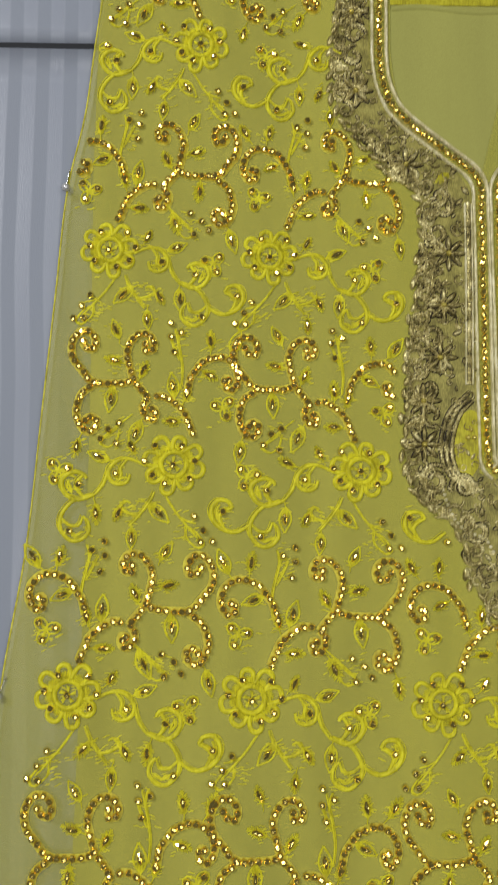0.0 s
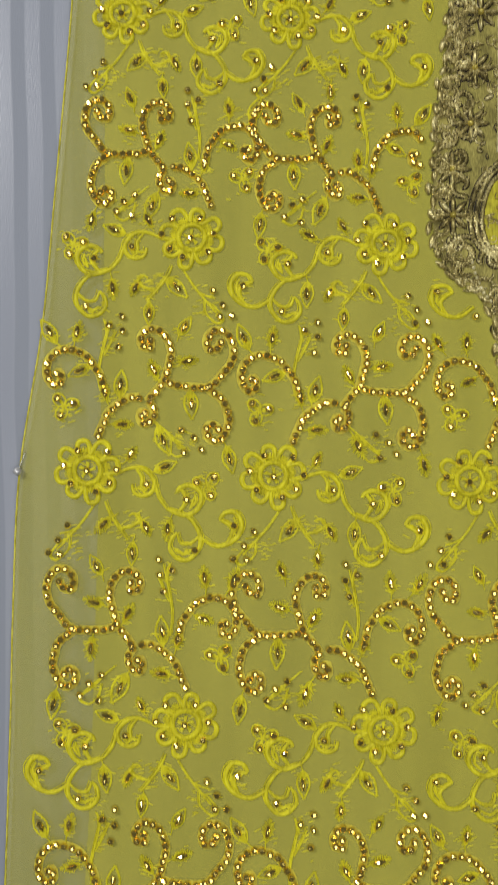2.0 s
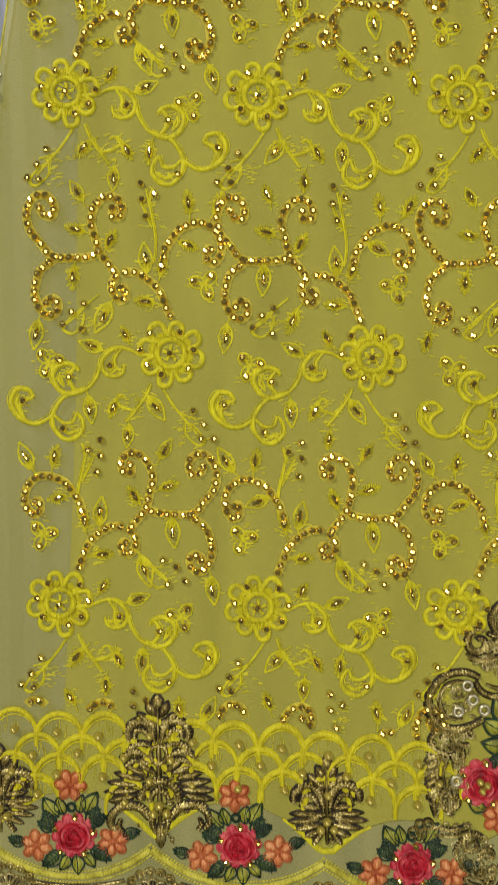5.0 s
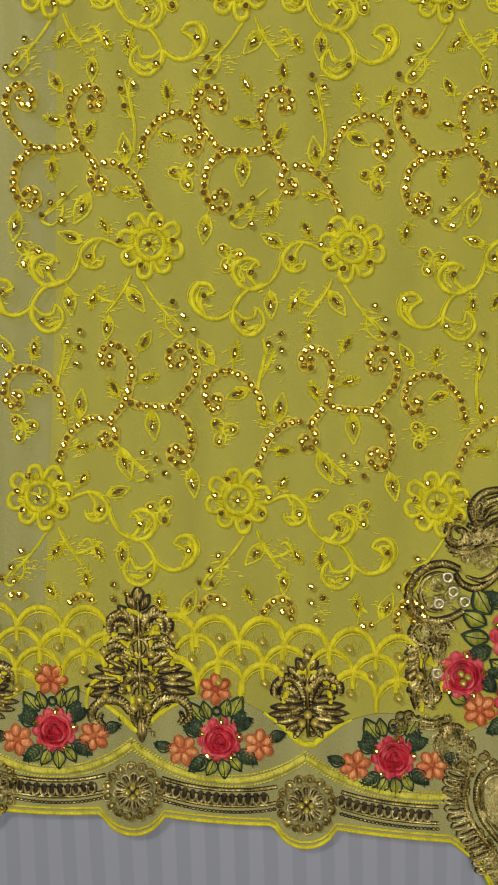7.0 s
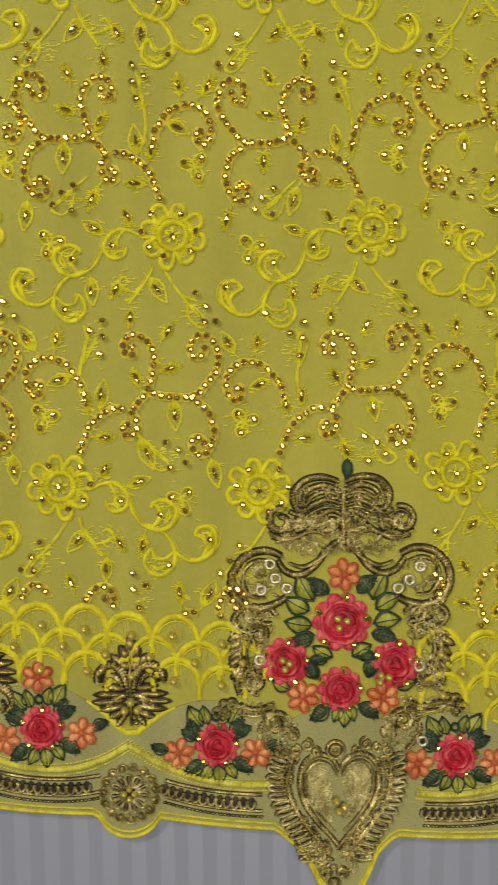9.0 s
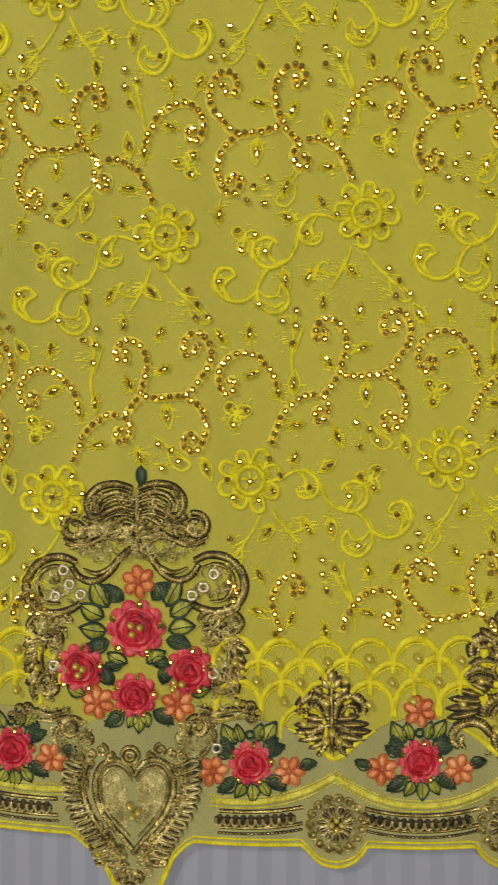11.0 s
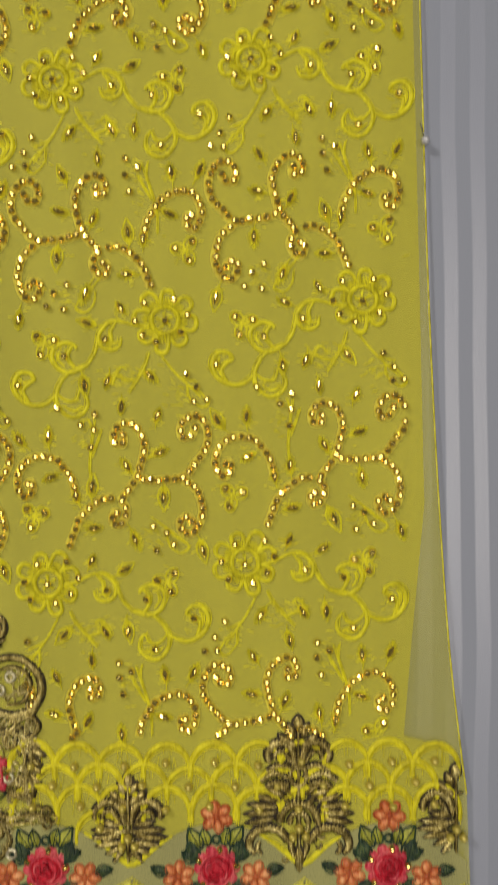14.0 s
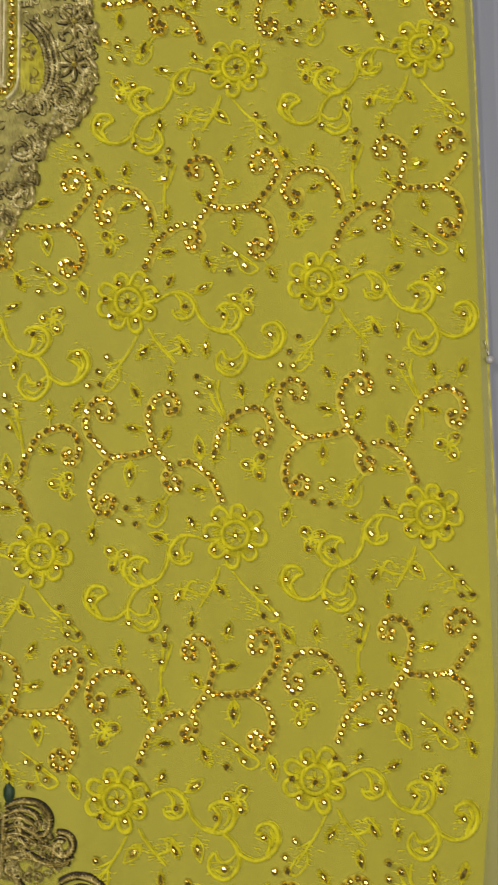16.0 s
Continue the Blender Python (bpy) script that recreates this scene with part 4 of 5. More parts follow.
def gold_tree(x, y, tall, sides=(-1, 1)):
    """A stylised gold plume, mirrored about its stem."""
    b = Buf(True)
    stem = 250 if tall else 138

    def bend(m, w, *xy):
        pts = [(x + m * xy[k] * U, y + xy[k + 1] * U) for k in range(0, len(xy), 2)]
        b.stitched(smooth_line(pts, 5), w * 1.55 * U, 10 * U, ZF, 5.6 * U, 0.5, 0.4)

    def lobe(m, x0, y0, x1, y1, wide):
        long = math.hypot(x1 - x0, y1 - y0)
        at = (x + m * (x0 + x1) / 2 * U, y + (y0 + y1) / 2 * U)
        turn = math.atan2(y1 - y0, m * (x1 - x0))
        b.dome(*at, long * 0.55 * U, wide * 0.62 * U, 8 * U, ZF, turn, seg=12, ring=3, point=0.35)
        b.under.dome(*at, (long * 0.62 + 3) * U, (wide * 0.62 + 3) * U, 3 * U, ZF, turn, seg=12, ring=2, point=0.3)

    b.tube([(x, y + t * U * stem / 8) for t in range(9)], 5 * U, 7 * U, ZF, taper=0.4)
    gold_pad(b, x, y + (stem + 6) * U, 13 * U, 8 * U, 90)
    if tall:
        b.tube([(x + 15 * U * math.cos(q), y + (162 + 17 * math.sin(q)) * U) for q in (0.4 * t for t in range(16))], 6 * U, 7 * U, ZF, closed=True)
        b.stitched([(x + 34 * U * math.cos(q), y + (80 + 34 * math.sin(q)) * U) for q in (math.pi * t / 12 for t in range(13))], 15 * U, 10 * U, ZF, 6 * U, 0.0, 0.0)
        b.stitched([(x + 17 * U * math.cos(q), y + (78 + 19 * math.sin(q)) * U) for q in (math.pi * t / 12 for t in range(13))], 10 * U, 9 * U, ZF, 5.5 * U, 0.0, 0.0)
        gold_pad(b, x, y + 14 * U, 22 * U, 8 * U, 90)
    for m in sides:
        f = lambda a: a if m > 0 else 180 - a
        if tall:
            for px, py, rx, a in ((12, 243, 13, 62), (24, 226, 14, 45), (12, 218, 11, 35)):
                gold_pad(b, x + m * px * U, y + py * U, rx * U, 6 * U, f(a))
            bend(m, 10, 6, 186, 14, 214, 36, 222, 54, 206, 52, 188)
            bend(m, 6, 14, 190, 26, 206, 40, 204, 42, 192)
            bend(m, 7, 12, 178, 34, 182, 56, 172)
            bend(m, 8, 20, 160, 44, 168, 68, 154)
            bend(m, 6, 20, 150, 42, 152, 58, 144)
            for x0, y0, x1, y1 in ((12, 130, 40, 152), (22, 126, 58, 142), (32, 118, 74, 128), (38, 108, 86, 112), (40, 98, 92, 95), (44, 88, 90, 79)):
                lobe(m, x0, y0, x1, y1, 9.5)
            for x0, y0, x1, y1 in ((10, 108, 28, 124), (16, 150, 30, 142)):
                lobe(m, x0, y0, x1, y1, 7)
            bend(m, 11, 18, 46, 36, 66, 62, 70, 84, 56, 88, 36, 76, 26)
            bend(m, 6, 70, 46, 74, 34, 66, 24)
            bend(m, 6, 8, 60, 14, 40, 10, 22)
        else:
            for px, py, rx, a in ((11, 130, 12, 62), (22, 116, 13, 48), (11, 108, 11, 35)):
                gold_pad(b, x + m * px * U, y + py * U, rx * U, 6 * U, f(a))
            bend(m, 10, 6, 70, 14, 98, 36, 108, 56, 94, 58, 78)
            bend(m, 6, 16, 74, 28, 90, 42, 88, 46, 76)
            for x0, y0, x1, y1 in ((10, 66, 44, 70), (14, 56, 60, 56), (14, 46, 66, 42), (12, 36, 58, 28), (8, 28, 40, 14)):
                lobe(m, x0, y0, x1, y1, 9)
            bend(m, 6, 6, 26, 16, 12, 26, 0)
            bend(m, 7, 6, 56, 24, 50, 44, 34)
    hold = [(x - 20 * U, y), (x + 20 * U, y), (x + 52 * U, y + 46 * U), (x + 26 * U, y + stem * 0.8 * U), (x - 26 * U, y + stem * 0.8 * U), (x - 52 * U, y + 46 * U)]
    if len(sides) == 1:
        hold = [(min(q[0], x + 8 * U) if sides[0] < 0 else max(q[0], x - 8 * U), q[1]) for q in hold]
    gold_fill(b, hold, 16 if tall else 9, 4 * U, 7 * U, rng)
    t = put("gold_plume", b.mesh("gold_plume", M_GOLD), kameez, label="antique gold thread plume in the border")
    put("padding", b.under.mesh("padding", M_UNDERSHADE), t, label="dark outline and painted shade under the gold", kind="stuff")
    h = 62 if tall else 34
    for px, py in ((0, h + 9), (-11, h - 6), (12, h - 5)):
        brass(x + px * U, y + py * U, 0.0026, t, 0.0012)


for x, y, tall in ((-0.231, 0.043, 1), (-0.133, 0.041, 0), (0.106, 0.022, 0), (0.206, 0.018, 1)):
    gold_tree(x, y, tall)
gold_tree(-0.325, 0.052, 0, (1,))
gold_tree(0.298, 0.026, 0, (-1,))


def make_loop():
    g = Buf(True)
    g.tube([(6.2 * U * math.sin(q), (-2 - 9 * math.cos(q)) * U) for q in (-2.2 + 4.4 * t / 12 for t in range(13))], 3.4 * U, 6.5 * U)
    g.under.dome(0, 0, 7 * U, 9.5 * U, 2.4 * U, seg=12, ring=2)
    return g.mesh("loop", M_NECKGOLD), g.under.mesh("loop_undershade", M_UNDERSHADE)


LOOP, LOOP_SHADE = make_loop()


def loop_at(host, x, y, turn, size, pad=True):
    m = host.matrix_basis.inverted() @ Matrix.Translation((x, y, ZF + 0.0004)) @ Matrix.Rotation(turn, 4, "Z") @ Matrix.Diagonal((size, size, 1, 1))
    put("loop", LOOP, host, m)
    if pad:
        put("loop_undershade", LOOP_SHADE, host, m)


def gold_disc(x, y):
    b = Buf()
    b.dome(x, y, 53 * U if abs(x) < 0.25 else 30 * U, 53 * U, 2 * U, ZF, seg=24, ring=2)
    t = put("gold_disc", b.mesh("gold_disc", M_UNDERSHADE), kameez, label="round gold thread medallion on the hem")
    rays, knots = Buf(), Buf()
    for k in range(11):
        a = 2 * math.pi * k / 11 + x
        ca, sa = math.cos(a), math.sin(a)
        ray = [((24 + 11 * math.cos(q)) * U, 6.6 * U * math.sin(q) * (1 + 0.4 * math.cos(q))) for q in (2 * math.pi * i / 12 for i in range(12))]
        ray = [(x + u * ca - v * sa, y + u * sa + v * ca) for u, v in ray]
        if all(-0.330 < p[0] < 0.309 for p in ray):
            rays.tube(ray, 4.4 * U, 6 * U, ZF + 0.0005, closed=True)
            rays.tube([(x + 15 * U * ca, y + 15 * U * sa), (x + 33 * U * ca, y + 33 * U * sa)], 2.2 * U, 3.5 * U, ZF + 0.0005)
    for k in range(15):
        a = 2 * math.pi * k / 15 + 2 * x
        kx, ky = x + 45 * U * math.cos(a), y + 45 * U * math.sin(a)
        if -0.329 < kx < 0.308:
            knots.dome(kx, ky, 6.5 * U, 5.0 * U, 6.5 * U, ZF + 0.0005, a, seg=10, ring=3)
            knots.tube([(kx + 8.5 * U * math.cos(q), ky + 8.5 * U * math.sin(q)) for q in (a - 1.9 + 3.8 * i / 8 for i in range(9))], 3.6 * U, 5 * U, ZF + 0.0005)
    put("ray_stitches", rays.mesh("ray_stitches", M_NECKGOLD), t, label="pale gold rays of looped thread")
    put("knot_ring", knots.mesh("knot_ring", M_GOLD), t, label="ring of bronze thread knots")
    for k in range(4):
        brass(x + 9 * U * math.cos(1.57 * k), y + 9 * U * math.sin(1.57 * k), 0.0019, t, 0.0014)


for i, (x, y) in enumerate(DISCS):
    if 0 < i < 6 and i != 3:
        gold_disc(x, y)
gold_disc(0.297, -0.0185)
gold_disc(-0.322, 0.016)

organza_top = [(float(x), niche(float(x))) for x in np.linspace(0.3035, -0.33, 80)]
for i, x0 in enumerate((-0.325, -0.231, -0.133, 0.106, 0.206)):
    sweep = Buf()
    sweep.tube([(x0 - 0.026 + 0.052 * k / 16, niche(x0 - 0.026 + 0.052 * k / 16)) for k in range(17) if inside(OUTLINE, x0 - 0.026 + 0.052 * k / 16, 0.05)], 0.0036, 0.0011, ZF, taper=0.6)
    put("niche_cord", sweep.mesh("niche_cord", M_YELLOW), kameez)
sheet("organza_band", HEM + [(float(x), y) for x, y in organza_top], 0.0019, M_ORGANZA, 0.0002, kameez, label="pale organza laid along the scalloped hem")
for i in range(len(DISCS) - 1):
    ss = [-1 + k / 12 for k in range(25)]
    inner = [scallop(i, s)[0] for s in ss]
    inner = [p for p in inner if -0.331 < p[0] < 0.308 and not abs(p[0] + 0.011) < 0.04]
    if len(inner) < 3:
        continue
    cord = Buf()
    cord.tube(inner, 0.0036, 0.0014, ZF + 0.0004)
    seam = Buf()
    for lift in (0.0032, -0.0034):
        for p in spaced([(x, y + lift) for x, y in inner], 0.0019):
            seam.dome(p[0], p[1], 0.0011, 0.0006, 0.0009, ZF + 0.0004, 0.3, seg=6, ring=2)
    put("scallop_stitching", seam.mesh("scallop_stitching", M_CORD), kameez, label="row of dull yellow running stitches", kind="stuff")
    put("scallop_cord", cord.mesh("scallop_cord", M_CORD), kameez, label="thick yellow cord in shallow scallops")
    mids = [(x, (y + scallop(i, s)[1][1]) / 2) for (x, y), s in zip([scallop(i, s)[0] for s in ss], ss)]
    mids = [p for p in mids if -0.328 < p[0] < 0.306 and min(abs(p[0] - q[0]) for q in DISCS) > 0.016 and not abs(p[0] + 0.011) < 0.046]
    if len(mids) > 3:
        band = Buf(True)
        band.tube([(x, y + 0.0075) for x, y in mids], 0.0014, 0.0012, ZF + 0.0004)
        band.tube([(x, y - 0.0022) for x, y in mids], 0.0012, 0.0011, ZF + 0.0004)
        for p in spaced([(x, y - 0.0058) for x, y in mids], 0.0024):
            band.dome(p[0], p[1], 0.0010, 0.0006, 0.0009, ZF + 0.0004, seg=6, ring=2)
        t = put("loop_band", band.mesh("loop_band", M_GOLD), kameez, label="band of stitched gold loops along the hem")
        put("padding", band.under.mesh("padding", M_UNDERSHADE), t, kind="stuff")
        run = spaced([(x, y + 0.0028) for x, y in mids], 0.0047)
        for (x0, y0), (x1, y1) in zip(run, run[1:]):
            loop_at(t, x0, y0, math.atan2(y1 - y0, x1 - x0) + rng.uniform(-0.12, 0.12), rng.uniform(0.92, 1.08))
pipe = Buf()
pipe.tube([(x, y + 0.0008) for x, y in HEM], 0.0026, 0.0019, 0.0012)
pipe.tube([(x, y + 0.0040) for x, y in HEM], 0.0013, 0.0012, 0.0016)
put("hem_piping", pipe.mesh("hem_piping", M_NET), kameez, label="bright yellow piped hem")


# ---- centre medallion ----
def c(px, py):
    """Design spot on the medallion, which leans slightly."""
    return -0.009 + px * 0.000335 + 0.000016 * py * -0.5, 0.099 - py * 0.000337


med, heart, filigree, fringes = Buf(True), Buf(), Buf(), []
for m in (-1, 1):
    f = lambda a: a if m > 0 else 180 - a

    def scroll(px, py, r, a0, turns, w=7):
        gold_scroll(med, *c(m * px, py), r * 0.000336, f(a0), turns * m, w)

    def stroke(w, *xy):
        med.stitched(smooth_line([c(m * xy[k], xy[k + 1]) for k in range(0, len(xy), 2)], 6), w * 1.25 * U, 10 * U, ZF, 5.2 * U, 0.5 * m, 0.4)

    def thread(w, *xy):
        med.tube(smooth_line([c(m * xy[k], xy[k + 1]) for k in range(0, len(xy), 2)], 6), w * U, 8 * U, ZF, taper=0.5)

    # crown: fanned strands that turn over at their ends
    stroke(9, 6, -246, 34, -254, 66, -248, 84, -226, 78, -200, 60, -198)
    stroke(7, 6, -232, 32, -240, 58, -232, 68, -214)
    thread(5, 4, -222, 30, -228, 52, -220, 62, -206)
    stroke(7, 4, -208, 26, -214, 50, -206, 74, -190, 92, -196)
    thread(4, 4, -198, 26, -202, 46, -196, 64, -184)
    stroke(7, 3, -190, 18, -196, 38, -186, 50, -176)
    for q in range(3):
        gold_pad(med, *c(m * (10 + 7 * q), -176 + 8 * q), 11 * U, 5 * U, f(35 - 20 * q))
    # collar and shoulder scrolls
    scroll(106, -178, 25, 110, -1.15)
    scroll(78, -168, 15, -40, 1.0, 5)
    stroke(7, 8, -162, 34, -172, 62, -158, 92, -146, 122, -152)
    thread(5, 20, -150, 48, -160, 78, -152, 104, -150, 128, -160)
    stroke(9, 6, -142, 26, -126, 46, -100, 72, -84, 98, -92, 112, -112)
    thread(5, 12, -132, 38, -112, 66, -98, 92, -106)
    stroke(11, 104, -118, 130, -128, 162, -122, 186, -98, 192, -68, 178, -40, 148, -28, 116, -34, 96, -46)
    thread(5, 118, -106, 142, -112, 166, -100, 172, -74, 158, -50, 132, -46)
    scroll(172, -42, 15, 200, 1.0, 5)
    # side columns
    stroke(7, 112, -14, 128, -30, 150, -18, 140, -2, 120, 0)
    stroke(7, 150, -16, 172, -26, 188, -10, 178, 8, 160, 14)
    scroll(142, 18, 17, 40, 1.1, 5)
    for q in range(5):
        gold_pad(med, *c(m * (182 + 4 * (q % 2)), 22 + 15 * q), 14 * U, 5.5 * U, f(-20 - 8 * q))
    stroke(8, 168, 18, 178, 44, 172, 74, 182, 100, 176, 124)
    thread(4, 158, 24, 166, 48, 160, 76)
    scroll(150, 98, 22, 80, -1.2)
    scroll(128, 72, 12, -30, 1.0, 4)
    # cross bar with knots
    stroke(6, 116, 140, 146, 150, 178, 144, 206, 150)
    thread(4, 118, 152, 148, 160, 180, 156)
    for kx, ky in ((204, 140), (216, 152), (206, 162), (190, 138)):
        med.tube([(p[0], p[1]) for p in spiral(*c(m * kx, ky), 8 * U, 7 * U, 0, 1.0, 12)], 3.2 * U, 8 * U, ZF)
    # neck of the pendant
    scroll(112, 176, 21, 150, -1.1)
    stroke(7, 132, 166, 142, 190, 130, 214, 116, 228)
    scroll(84, 196, 15, -20, 1.0, 5)
    for kx, ky, kr in ((52, 214, 11), (72, 222, 9), (36, 226, 8), (92, 228, 9)):
        med.tube(spiral(*c(m * kx - 6, ky), kr * U, kr * 0.4 * U, f(90), m * 1.2, 14), 4.2 * U, 8 * U, ZF)
    # heart: two leaning drops in corded outlines
    stroke(9, 0, 262, 14, 240, 38, 232, 62, 246, 70, 280, 62, 316, 40, 350, 16, 376, -4, 400)
    thread(4.5, 4, 270, 18, 250, 38, 244, 54, 256, 60, 282, 52, 314, 32, 342, 8, 368)
    x, y = c(m * 34 - 4, 288)
    heart.dome(x, y, 25 * U, 48 * U, 1.6 * U, ZF, 0.2 * m, seg=18, ring=3)
    stroke(10, 84, 238, 92, 272, 84, 316, 62, 352, 34, 386, 20, 402)
    gold_fill(heart, [c(m * x - 4, y) for x, y in ((12, 262), (36, 246), (56, 262), (54, 310), (30, 340), (10, 352))], 150, 3 * U, 6 * U, rng)
    # fringe of looped ribs down both sides
    rim = spaced(smooth_line([(100, 226), (106, 256), (104, 292), (94, 324), (74, 356), (56, 388), (46, 414)], 6), 15.5)
    fringe = Buf(True)
    fringes.append(fringe)
    for q in range(1, len(rim)):
        (x0, y0), (x1, y1) = rim[q - 1], rim[q]
        a = math.atan2(x1 - x0, y1 - y0) + 0.15
        hx, hy = c(m * x1 - 5, y1)
        rib = [(hx + m * U * (17 * math.cos(t) * math.cos(a) - 6.0 * math.sin(t) * math.sin(a)), hy + U * (17 * math.cos(t) * math.sin(a) + 6.0 * math.sin(t) * math.cos(a)))
               for t in (-2.5 + 5.0 * i / 12 for i in range(13))]
        fringe.tube(rib, 4.4 * U, 8 * U, ZF + 0.0003)
    # foot
    scroll(36, 406, 21, 70, -1.15)
    med.tube(spiral(*c(m * 13 - 8, 442), 11 * U, 5 * U, f(-60), m * 1.1, 14), 5 * U, 8 * U, ZF)
med.stitched([c(4, -232 + 12 * k) for k in range(9)], 12 * U, 10 * U, ZF, 5.2 * U)
for kx, ky, kr in ((-8, 224, 16), (-8, 224, 8), (-8, 462, 9)):
    med.tube(spiral(*c(kx, ky), kr * U, kr * 0.9 * U, 0, 1.0, 16), 5 * U, 8 * U, ZF)
gold_fill(filigree, [c(x, y) for x, y in ((-82, -240), (82, -240), (88, -180), (40, -160), (-40, -160), (-88, -180))], 50, 5 * U, 10 * U, rng)
gold_fill(filigree, [c(x, y) for x, y in ((-96, -180), (96, -180), (120, -150), (60, -120), (10, -125), (-10, -125), (-60, -120), (-120, -150))], 170, 5 * U, 11 * U, rng)
for m in (-1, 1):
    for area, many in ((((110, -110), (170, -112), (182, -70), (150, -42), (108, -50)), 34), (((112, -30), (185, -25), (190, 60), (182, 125), (142, 125), (132, 60)), 90),
                       (((74, 164), (146, 156), (140, 210), (112, 236), (84, 236)), 60), (((112, 136), (214, 138), (210, 162), (120, 164)), 30), (((20, 388), (60, 388), (30, 440), (2, 440)), 24)):
        gold_fill(filigree, [c(m * x - 3, y) for x, y in area], many, 5 * U, 10 * U, rng)
    gold_fill(med, [c(m * x - 4, y) for x, y in ((70, 236), (108, 236), (104, 300), (70, 360), (24, 430), (2, 440), (4, 404), (56, 344), (80, 290))], 75, 4 * U, 8 * U, rng)
    gold_fill(med, [c(m * x, y) for x, y in ((8, -244), (78, -246), (88, -190), (40, -150), (8, -130))], 22, 5 * U, 9 * U, rng)
    gold_fill(med, [c(m * x, y) for x, y in ((116, -30), (186, -28), (188, 110), (142, 124), (132, 60))], 24, 5 * U, 9 * U, rng)
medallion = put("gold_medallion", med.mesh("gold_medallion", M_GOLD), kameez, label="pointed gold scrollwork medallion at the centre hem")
put("padding", med.under.mesh("padding", M_UNDERSHADE), medallion, label="dark outline and painted shade under the gold", kind="stuff")
put("filigree", filigree.mesh("filigree", M_NECKGOLD), medallion, label="fine pale gold curls between the scrolls", kind="stuff")
for fringe in fringes:
    ribs = put("fringe", fringe.mesh("fringe", M_NECKGOLD), medallion, label="pale gold looped ribs beside the heart")
    put("fringe_undershade", fringe.under.mesh("fringe_undershade", M_UNDERSHADE), ribs)
put("heart", heart.mesh("heart", M_HEART), medallion, label="pale gold heart with a fine looped filling")
finial = Buf()
finial.dome(*c(10, -268), 20 * U, 11 * U, 6 * U, ZF, 1.57, point=0.4)
put("dark_bud", finial.mesh("dark_bud", M_GREEN), medallion)
for px, py in ((-125, -105), (-115, -80), (-95, -62), (-140, -60), (-142, 62), (138, -95), (120, -72), (100, -58), (138, 80), (145, 212)):
    x, y = c(px, py)
    seq = Buf()
    seq.tube([(x + 8 * U * math.cos(0.52 * k), y + 8 * U * math.sin(0.52 * k)) for k in range(12)], 6 * U, 2.5 * U, ZF + 0.0015, closed=True)
    put("sequin", seq.mesh("sequin", M_SEQUIN), medallion, label="clear ring sequin")
big = rose_at(*c(2, 0), 1.0)
for px, py, size in ((-97, 68, 0.84), (97, 75, 0.84), (0, 118, 0.78)):
    small = rose_at(*c(px, py), size)
for px, py in ((-6, -8), (10, -4), (-4, 8), (-102, 62), (-90, 68), (-98, 78), (70, 92), (84, 96), (68, 104), (-6, 312), (8, 322), (-2, 330)):
    x, y = c(px, py)
    brass(x, y, 0.0022, medallion, 0.0028)
for px, py, turn, size, dark in ((-22, -52, 140, 1.0, 1), (30, -52, 40, 1.0, 1), (-50, -40, 118, 1.25, 0), (56, -40, 62, 1.25, 0), (-58, -22, 150, 1.1, 0), (62, -22, 28, 1.1, 0), (-54, 4, 170, 1.1, 0), (58, 4, 8, 1.1, 0),
                                 (-50, 22, 195, 1.0, 1), (54, 22, -15, 1.0, 1), (-18, 62, 150, 0.9, 0), (18, 62, 30, 0.9, 0), (-24, 60, 190, 0.8, 1), (26, 60, -10, 0.8, 1), (-44, 100, 120, 0.9, 1), (44, 100, 60, 0.9, 1),
                                 (-95, 118, 150, 0.8, 0), (98, 122, 20, 0.8, 0)):
    spray_piece(big, DARK_LEAF if dark else PALE_LEAF, DARK_LINE if dark else PALE_LINE, "leaf", px, py, turn, size)
for px, py, turn, size, dark in ((-26, 150, 215, 0.95, 1), (28, 150, -35, 0.95, 1), (-8, 150, 250, 0.7, 0), (8, 150, -70, 0.7, 0), (0, 152, -90, 0.85, 0)):
    spray_piece(big, DARK_LEAF if dark else PALE_LEAF, DARK_LINE if dark else PALE_LINE, "leaf", px, py, turn, size)
for px, py in ((6, -84), (-72, 132), (72, 138)):
    spray_piece(big, BLOSSOM, BLOSSOM_LINE, "blossom", px, py, 20, 1.0)


# ---- neckline ----
NTAPE = [(-0.081, 1.05), (-0.081, 0.915), (-0.081, 0.87), (-0.075, 0.847), (-0.064, 0.833), (-0.039, 0.813), (-0.0205, 0.796), (-0.0185, 0.770), (-0.0187, 0.70), (-0.019, 0.630), (-0.0180, 0.616), (AX, 0.610)]
neck, tape, tape_gems, lace, rim_lace = Buf(True), Buf(), Buf(), Buf(True), Buf()
TAPE_L = smooth_line(NTAPE, 8)
halves = []
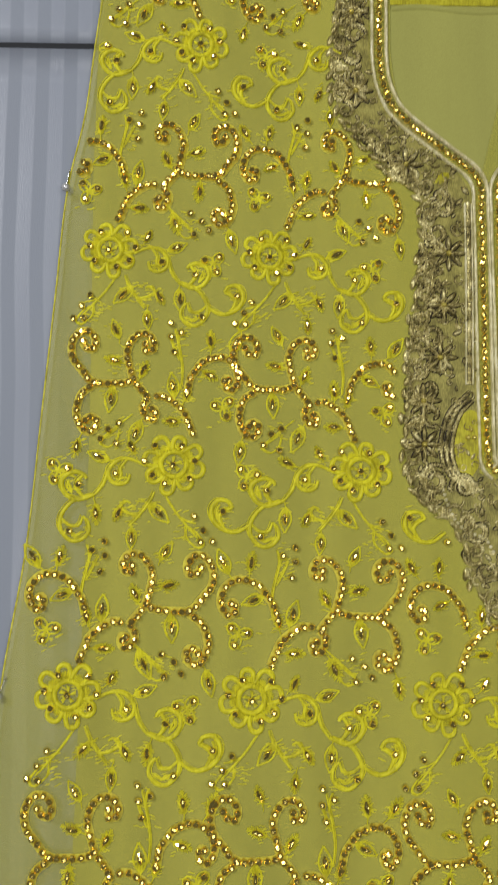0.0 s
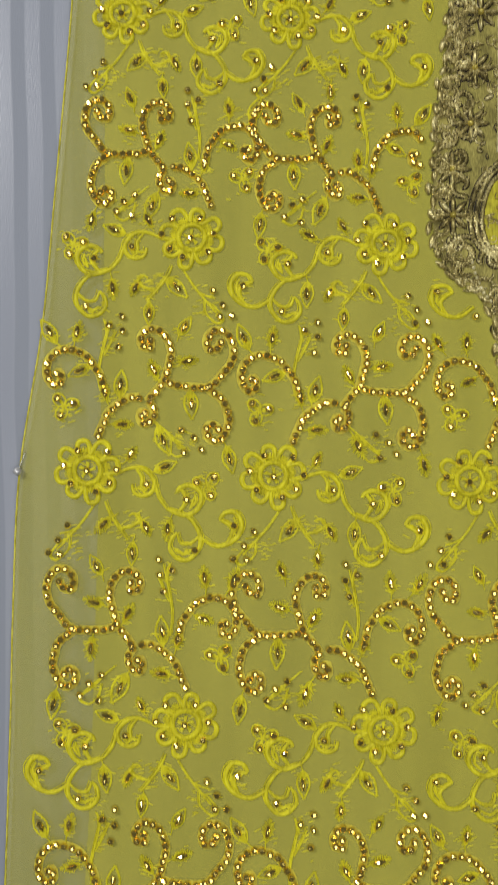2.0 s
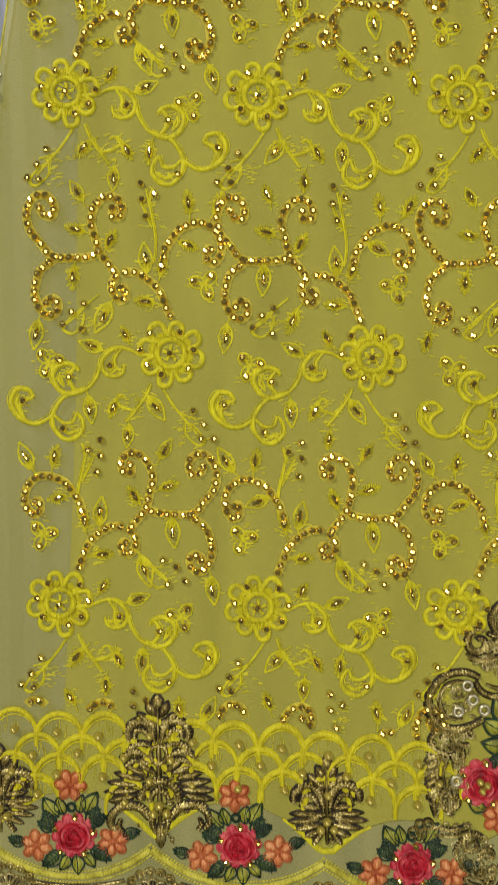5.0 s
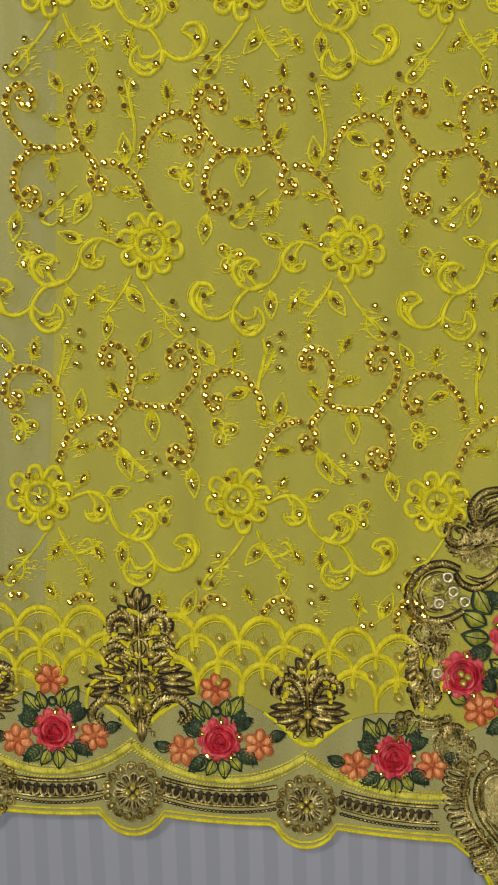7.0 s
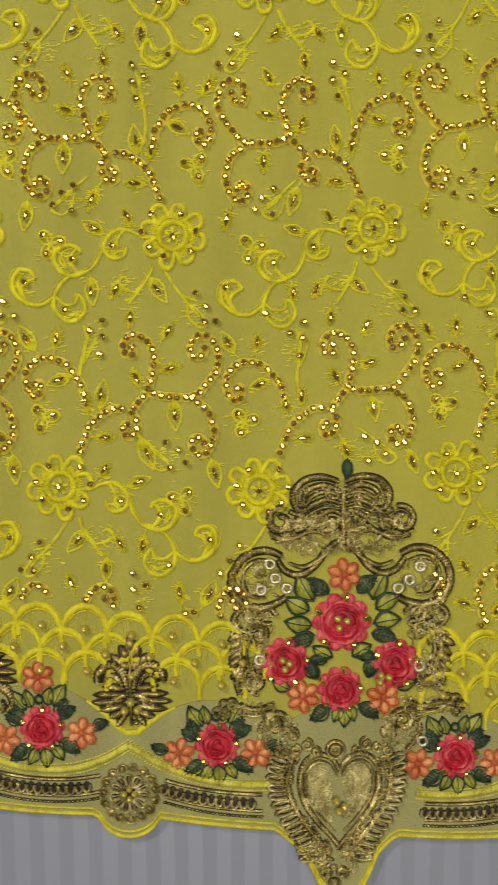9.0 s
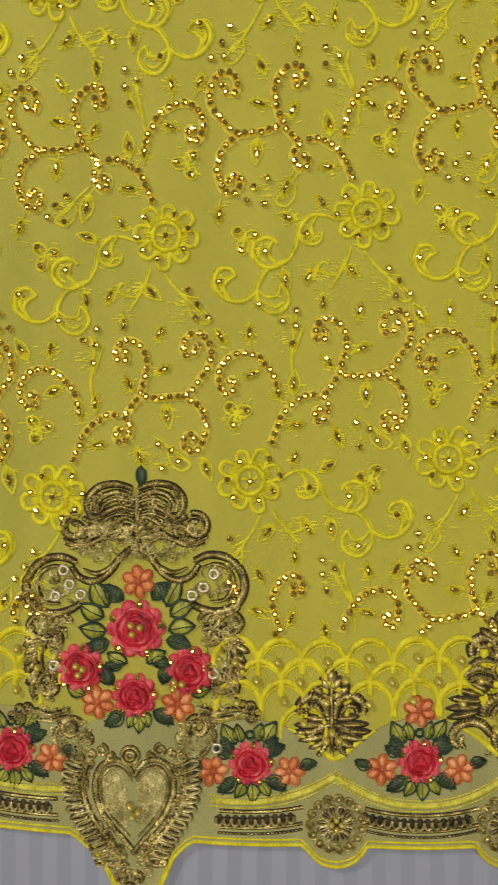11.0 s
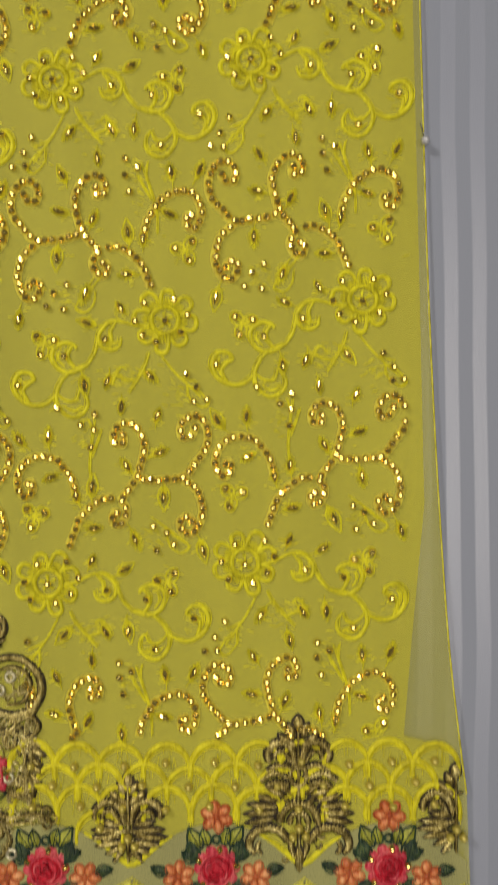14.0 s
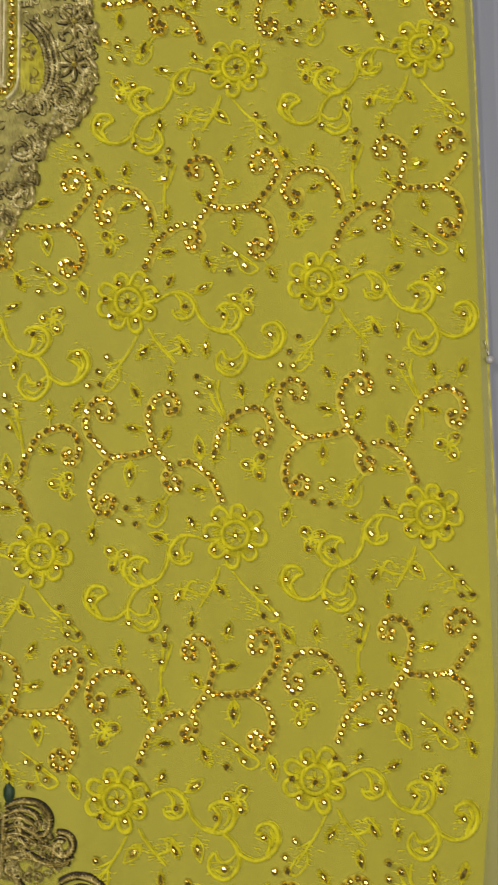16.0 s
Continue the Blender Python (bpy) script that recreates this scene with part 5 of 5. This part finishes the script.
for m in (-1, 1):
    mx = (lambda p: p) if m < 0 else (lambda p: (2 * AX - p[0], p[1]))
    path = [mx(p) for p in TAPE_L]
    for off in (-0.0046, 0.0046):
        side = []
        for k, p in enumerate(path):
            a, b = path[max(0, k - 1)], path[min(len(path) - 1, k + 1)]
            dx, dy = b[0] - a[0], b[1] - a[1]
            q = math.hypot(dx, dy) or 1
            side.append((p[0] - dy / q * off, p[1] + dx / q * off))
        tape.tube(side, 0.0024, 0.0018, ZF)
    for p in spaced(path, 0.0047):
        tape_gems.stone(p[0] + rng.uniform(-0.0004, 0.0004), p[1], 0.0021, 1.15, rng.uniform(0, 6.28), tip(rng), tip(rng), ZF + 0.0004)
    lane = [mx(p) for p in smooth_line([(-0.029, 0.78), (-0.0295, 0.73), (-0.031, 0.665)], 8)]
    tape.tube(lane, 0.0015, 0.0018, ZF)
    tape.tube([(x - 0.0042 * -m * -1, y) for x, y in lane], 0.0013, 0.0018, ZF)
    neck.stitched([(x - m * 0.0021, y) for x, y in lane], 0.0034, 0.0022, ZF, 0.0027, 0.0, 0.0)
    cup = [mx(p) for p in smooth_line([(-0.027, 0.655), (-0.036, 0.645), (-0.041, 0.625), (-0.036, 0.608), (-0.022, 0.598)], 6)]
    for off in (0, -0.0035, -0.007):
        neck.stitched([(x + m * -off, y - 0.2 * off) for x, y in cup], 0.0030, 0.0026, ZF, 0.0019)
    for name, at, rx, ry, turn, tip_in in (("yellow_diamond", (-0.043, 0.7965), 0.0062, 0.0036, -0.6 * m, 0.5), ("yellow_paisley", (-0.0305, 0.628), 0.0105, 0.024, 0.12 * m, 0.0)):
        patch = Buf()
        patch.dome(*mx(at), rx, ry, 0.0011, ZF, turn, seg=18, point=tip_in)
        put(name, patch.mesh(name, M_PAISLEY), kameez, label="deep yellow satin patch in the neck work")
    for px, py in ((-0.029, 0.637), (-0.031, 0.632), (-0.027, 0.632)):
        brass(*mx((px, py)), 0.0016, None, 0.0006)

    def nscroll(x, y, r, a0, turns, w=6):
        x, y = mx((x, y))
        gold_scroll(neck, x, y, r, a0 if m < 0 else 180 - a0, turns * -m, w)

    for k in range(7):
        nscroll(-0.098 + 0.001 * (k % 2), 0.93 - 0.0145 * k + 0.004, 0.0072, 80 * (k % 3), 1.1)
    for k in range(9):
        nscroll(-0.043 - 0.0012 * k - 0.003 * (k % 2), 0.778 - 0.0165 * k, 0.0075, 60 + 110 * (k % 3), 1.0 if k % 2 else -1.0)
        nscroll(-0.051 - 0.0014 * k, 0.772 - 0.0165 * k, 0.0048, 200 - 70 * (k % 4), -1.0)
    for k in range(6):
        nscroll(-0.088 + 0.0085 * k, 0.822 - 0.0075 * k, 0.0066, 40 * k, 1.0)
    for cx, cy in ((-0.040, 0.748), (-0.044, 0.715), (-0.047, 0.682), (-0.058, 0.655), (-0.058, 0.628), (-0.099, 0.905), (-0.097, 0.853), (-0.066, 0.805)):
        for q in range(8):
            a = 2 * math.pi * q / 8
            x, y = mx((cx + 0.0062 * math.cos(a), cy + 0.0062 * math.sin(a)))
            neck.dome(x, y, 0.0052, 0.0016, 0.0032, ZF, a if m < 0 else math.pi - a, seg=8, ring=3, point=0.4)
        brass(*mx((cx, cy)), 0.0018, None, 0.0008)
    nscroll(-0.052, 0.606, 0.010, 60, 1.3, 8)
    nscroll(-0.034, 0.602, 0.0085, 200, -1.2, 7)
    nscroll(-0.026, 0.575, 0.009, 120, 1.1, 7)
    nscroll(-0.022, 0.550, 0.007, 40, -1.1, 6)
    for p in spaced([mx(q) for q in smooth_line([(-0.047, 0.60), (-0.042, 0.585), (-0.034, 0.575), (-0.022, 0.570), (-0.016, 0.560)], 6)], 0.0032):
        tape.dome(p[0], p[1], 0.0013, 0.0013, 0.0018, ZF, seg=8, ring=3)
    rimline = spaced(smooth_line(NECK_OUTER, 5), 0.0078)
    for q in range(1, len(rimline)):
        (x0, y0), (x1, y1) = rimline[q - 1], rimline[q]
        px, py = mx((x1 - 0.0005 + rng.uniform(-0.0022, 0.0022), y1))
        out = math.degrees(math.atan2(-(x1 - x0), (y1 - y0))) + 90 + rng.uniform(-35, 35)
        gold_pad(rim_lace, px, py, rng.uniform(9, 14) * U, 5 * U, out if m < 0 else 180 - out)
        r0 = rng.uniform(0.004, 0.0065)
        gold_scroll(rim_lace, px - m * r0, py + rng.uniform(-0.003, 0.003), r0, rng.uniform(0, 360), rng.choice((-1, 1)) * 1.0, 5)
    strip = [q for q in NECK_OUTER[:-1]] + [(AX, 0.52), (AX, 0.606), (-0.024, 0.61), (-0.025, 0.79)] + [(x - 0.007, y + 0.004) for x, y in reversed(NTAPE[:6])]
    halves.append([mx(q) for q in strip])
for h in halves:
    gold_fill(lace, h, 460, 5 * U, 11 * U, rng)
    sheet("gold_ground", h, 0.0017, M_GOLDBASE, 0.0003, kameez, label="dull gold ground under the neck scrolls")
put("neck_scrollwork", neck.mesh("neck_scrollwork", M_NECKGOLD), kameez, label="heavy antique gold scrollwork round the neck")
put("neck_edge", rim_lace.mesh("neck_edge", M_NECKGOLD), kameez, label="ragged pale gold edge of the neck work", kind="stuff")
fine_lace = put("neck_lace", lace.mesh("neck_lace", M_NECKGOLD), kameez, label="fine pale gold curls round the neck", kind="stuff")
put("lace_undershade", lace.under.mesh("lace_undershade", M_UNDERSHADE), fine_lace, kind="stuff")
put("neck_undershade", neck.under.mesh("neck_undershade", M_UNDERSHADE), kameez, label="dark outline and painted shade under the neck gold")
put("neck_cord", tape.mesh("neck_cord", M_TAPE), kameez, label="pale gold cord edging the neckline")
put("rhinestone_row", tape_gems.mesh("rhinestone_row", M_STONE, False), kameez, kind="stuff", label="row of gold rhinestones between cords")


# ---- pins ----
def pearl_pin(x, y, lean):
    """A dressmaker's pin with a pearl head, stuck slantwise through the cloth edge."""
    root = tagged(new("pearl_pin"), "pearl-headed steel pin holding the cloth edge", "pin", "pins along the cloth edge")
    root.location = (x, y, 0.0)
    h = Buf()
    for k in range(9):
        t = -math.pi / 2 + math.pi * k / 8
        for i in range(14):
            a = 2 * math.pi * i / 14
            h.v.append((0.0026 * math.cos(t) * math.cos(a), 0.0026 * math.cos(t) * math.sin(a), 0.0038 + 0.0026 * math.sin(t)))
    for k in range(8):
        for i in range(14):
            j = (i + 1) % 14
            h.f.append((k * 14 + i, k * 14 + j, (k + 1) * 14 + j, (k + 1) * 14 + i))
    put("pin_head", h.mesh("pin_head", M_PEARL), root)
    s = Buf()
    s.tube([(0.0, 0.0), (0.012 * math.cos(lean), 0.012 * math.sin(lean))], 0.0008, 0.0008, 0.0022)
    put("pin_shaft", s.mesh("pin_shaft", M_STEEL), root)


for x, y, lean in ((-0.2785, 0.788, 1.4), (-0.315, 0.480, 1.2), (0.2825, 0.442, 1.8), (0.3115, -0.038, 2.0)):
    pearl_pin(x, y, lean)
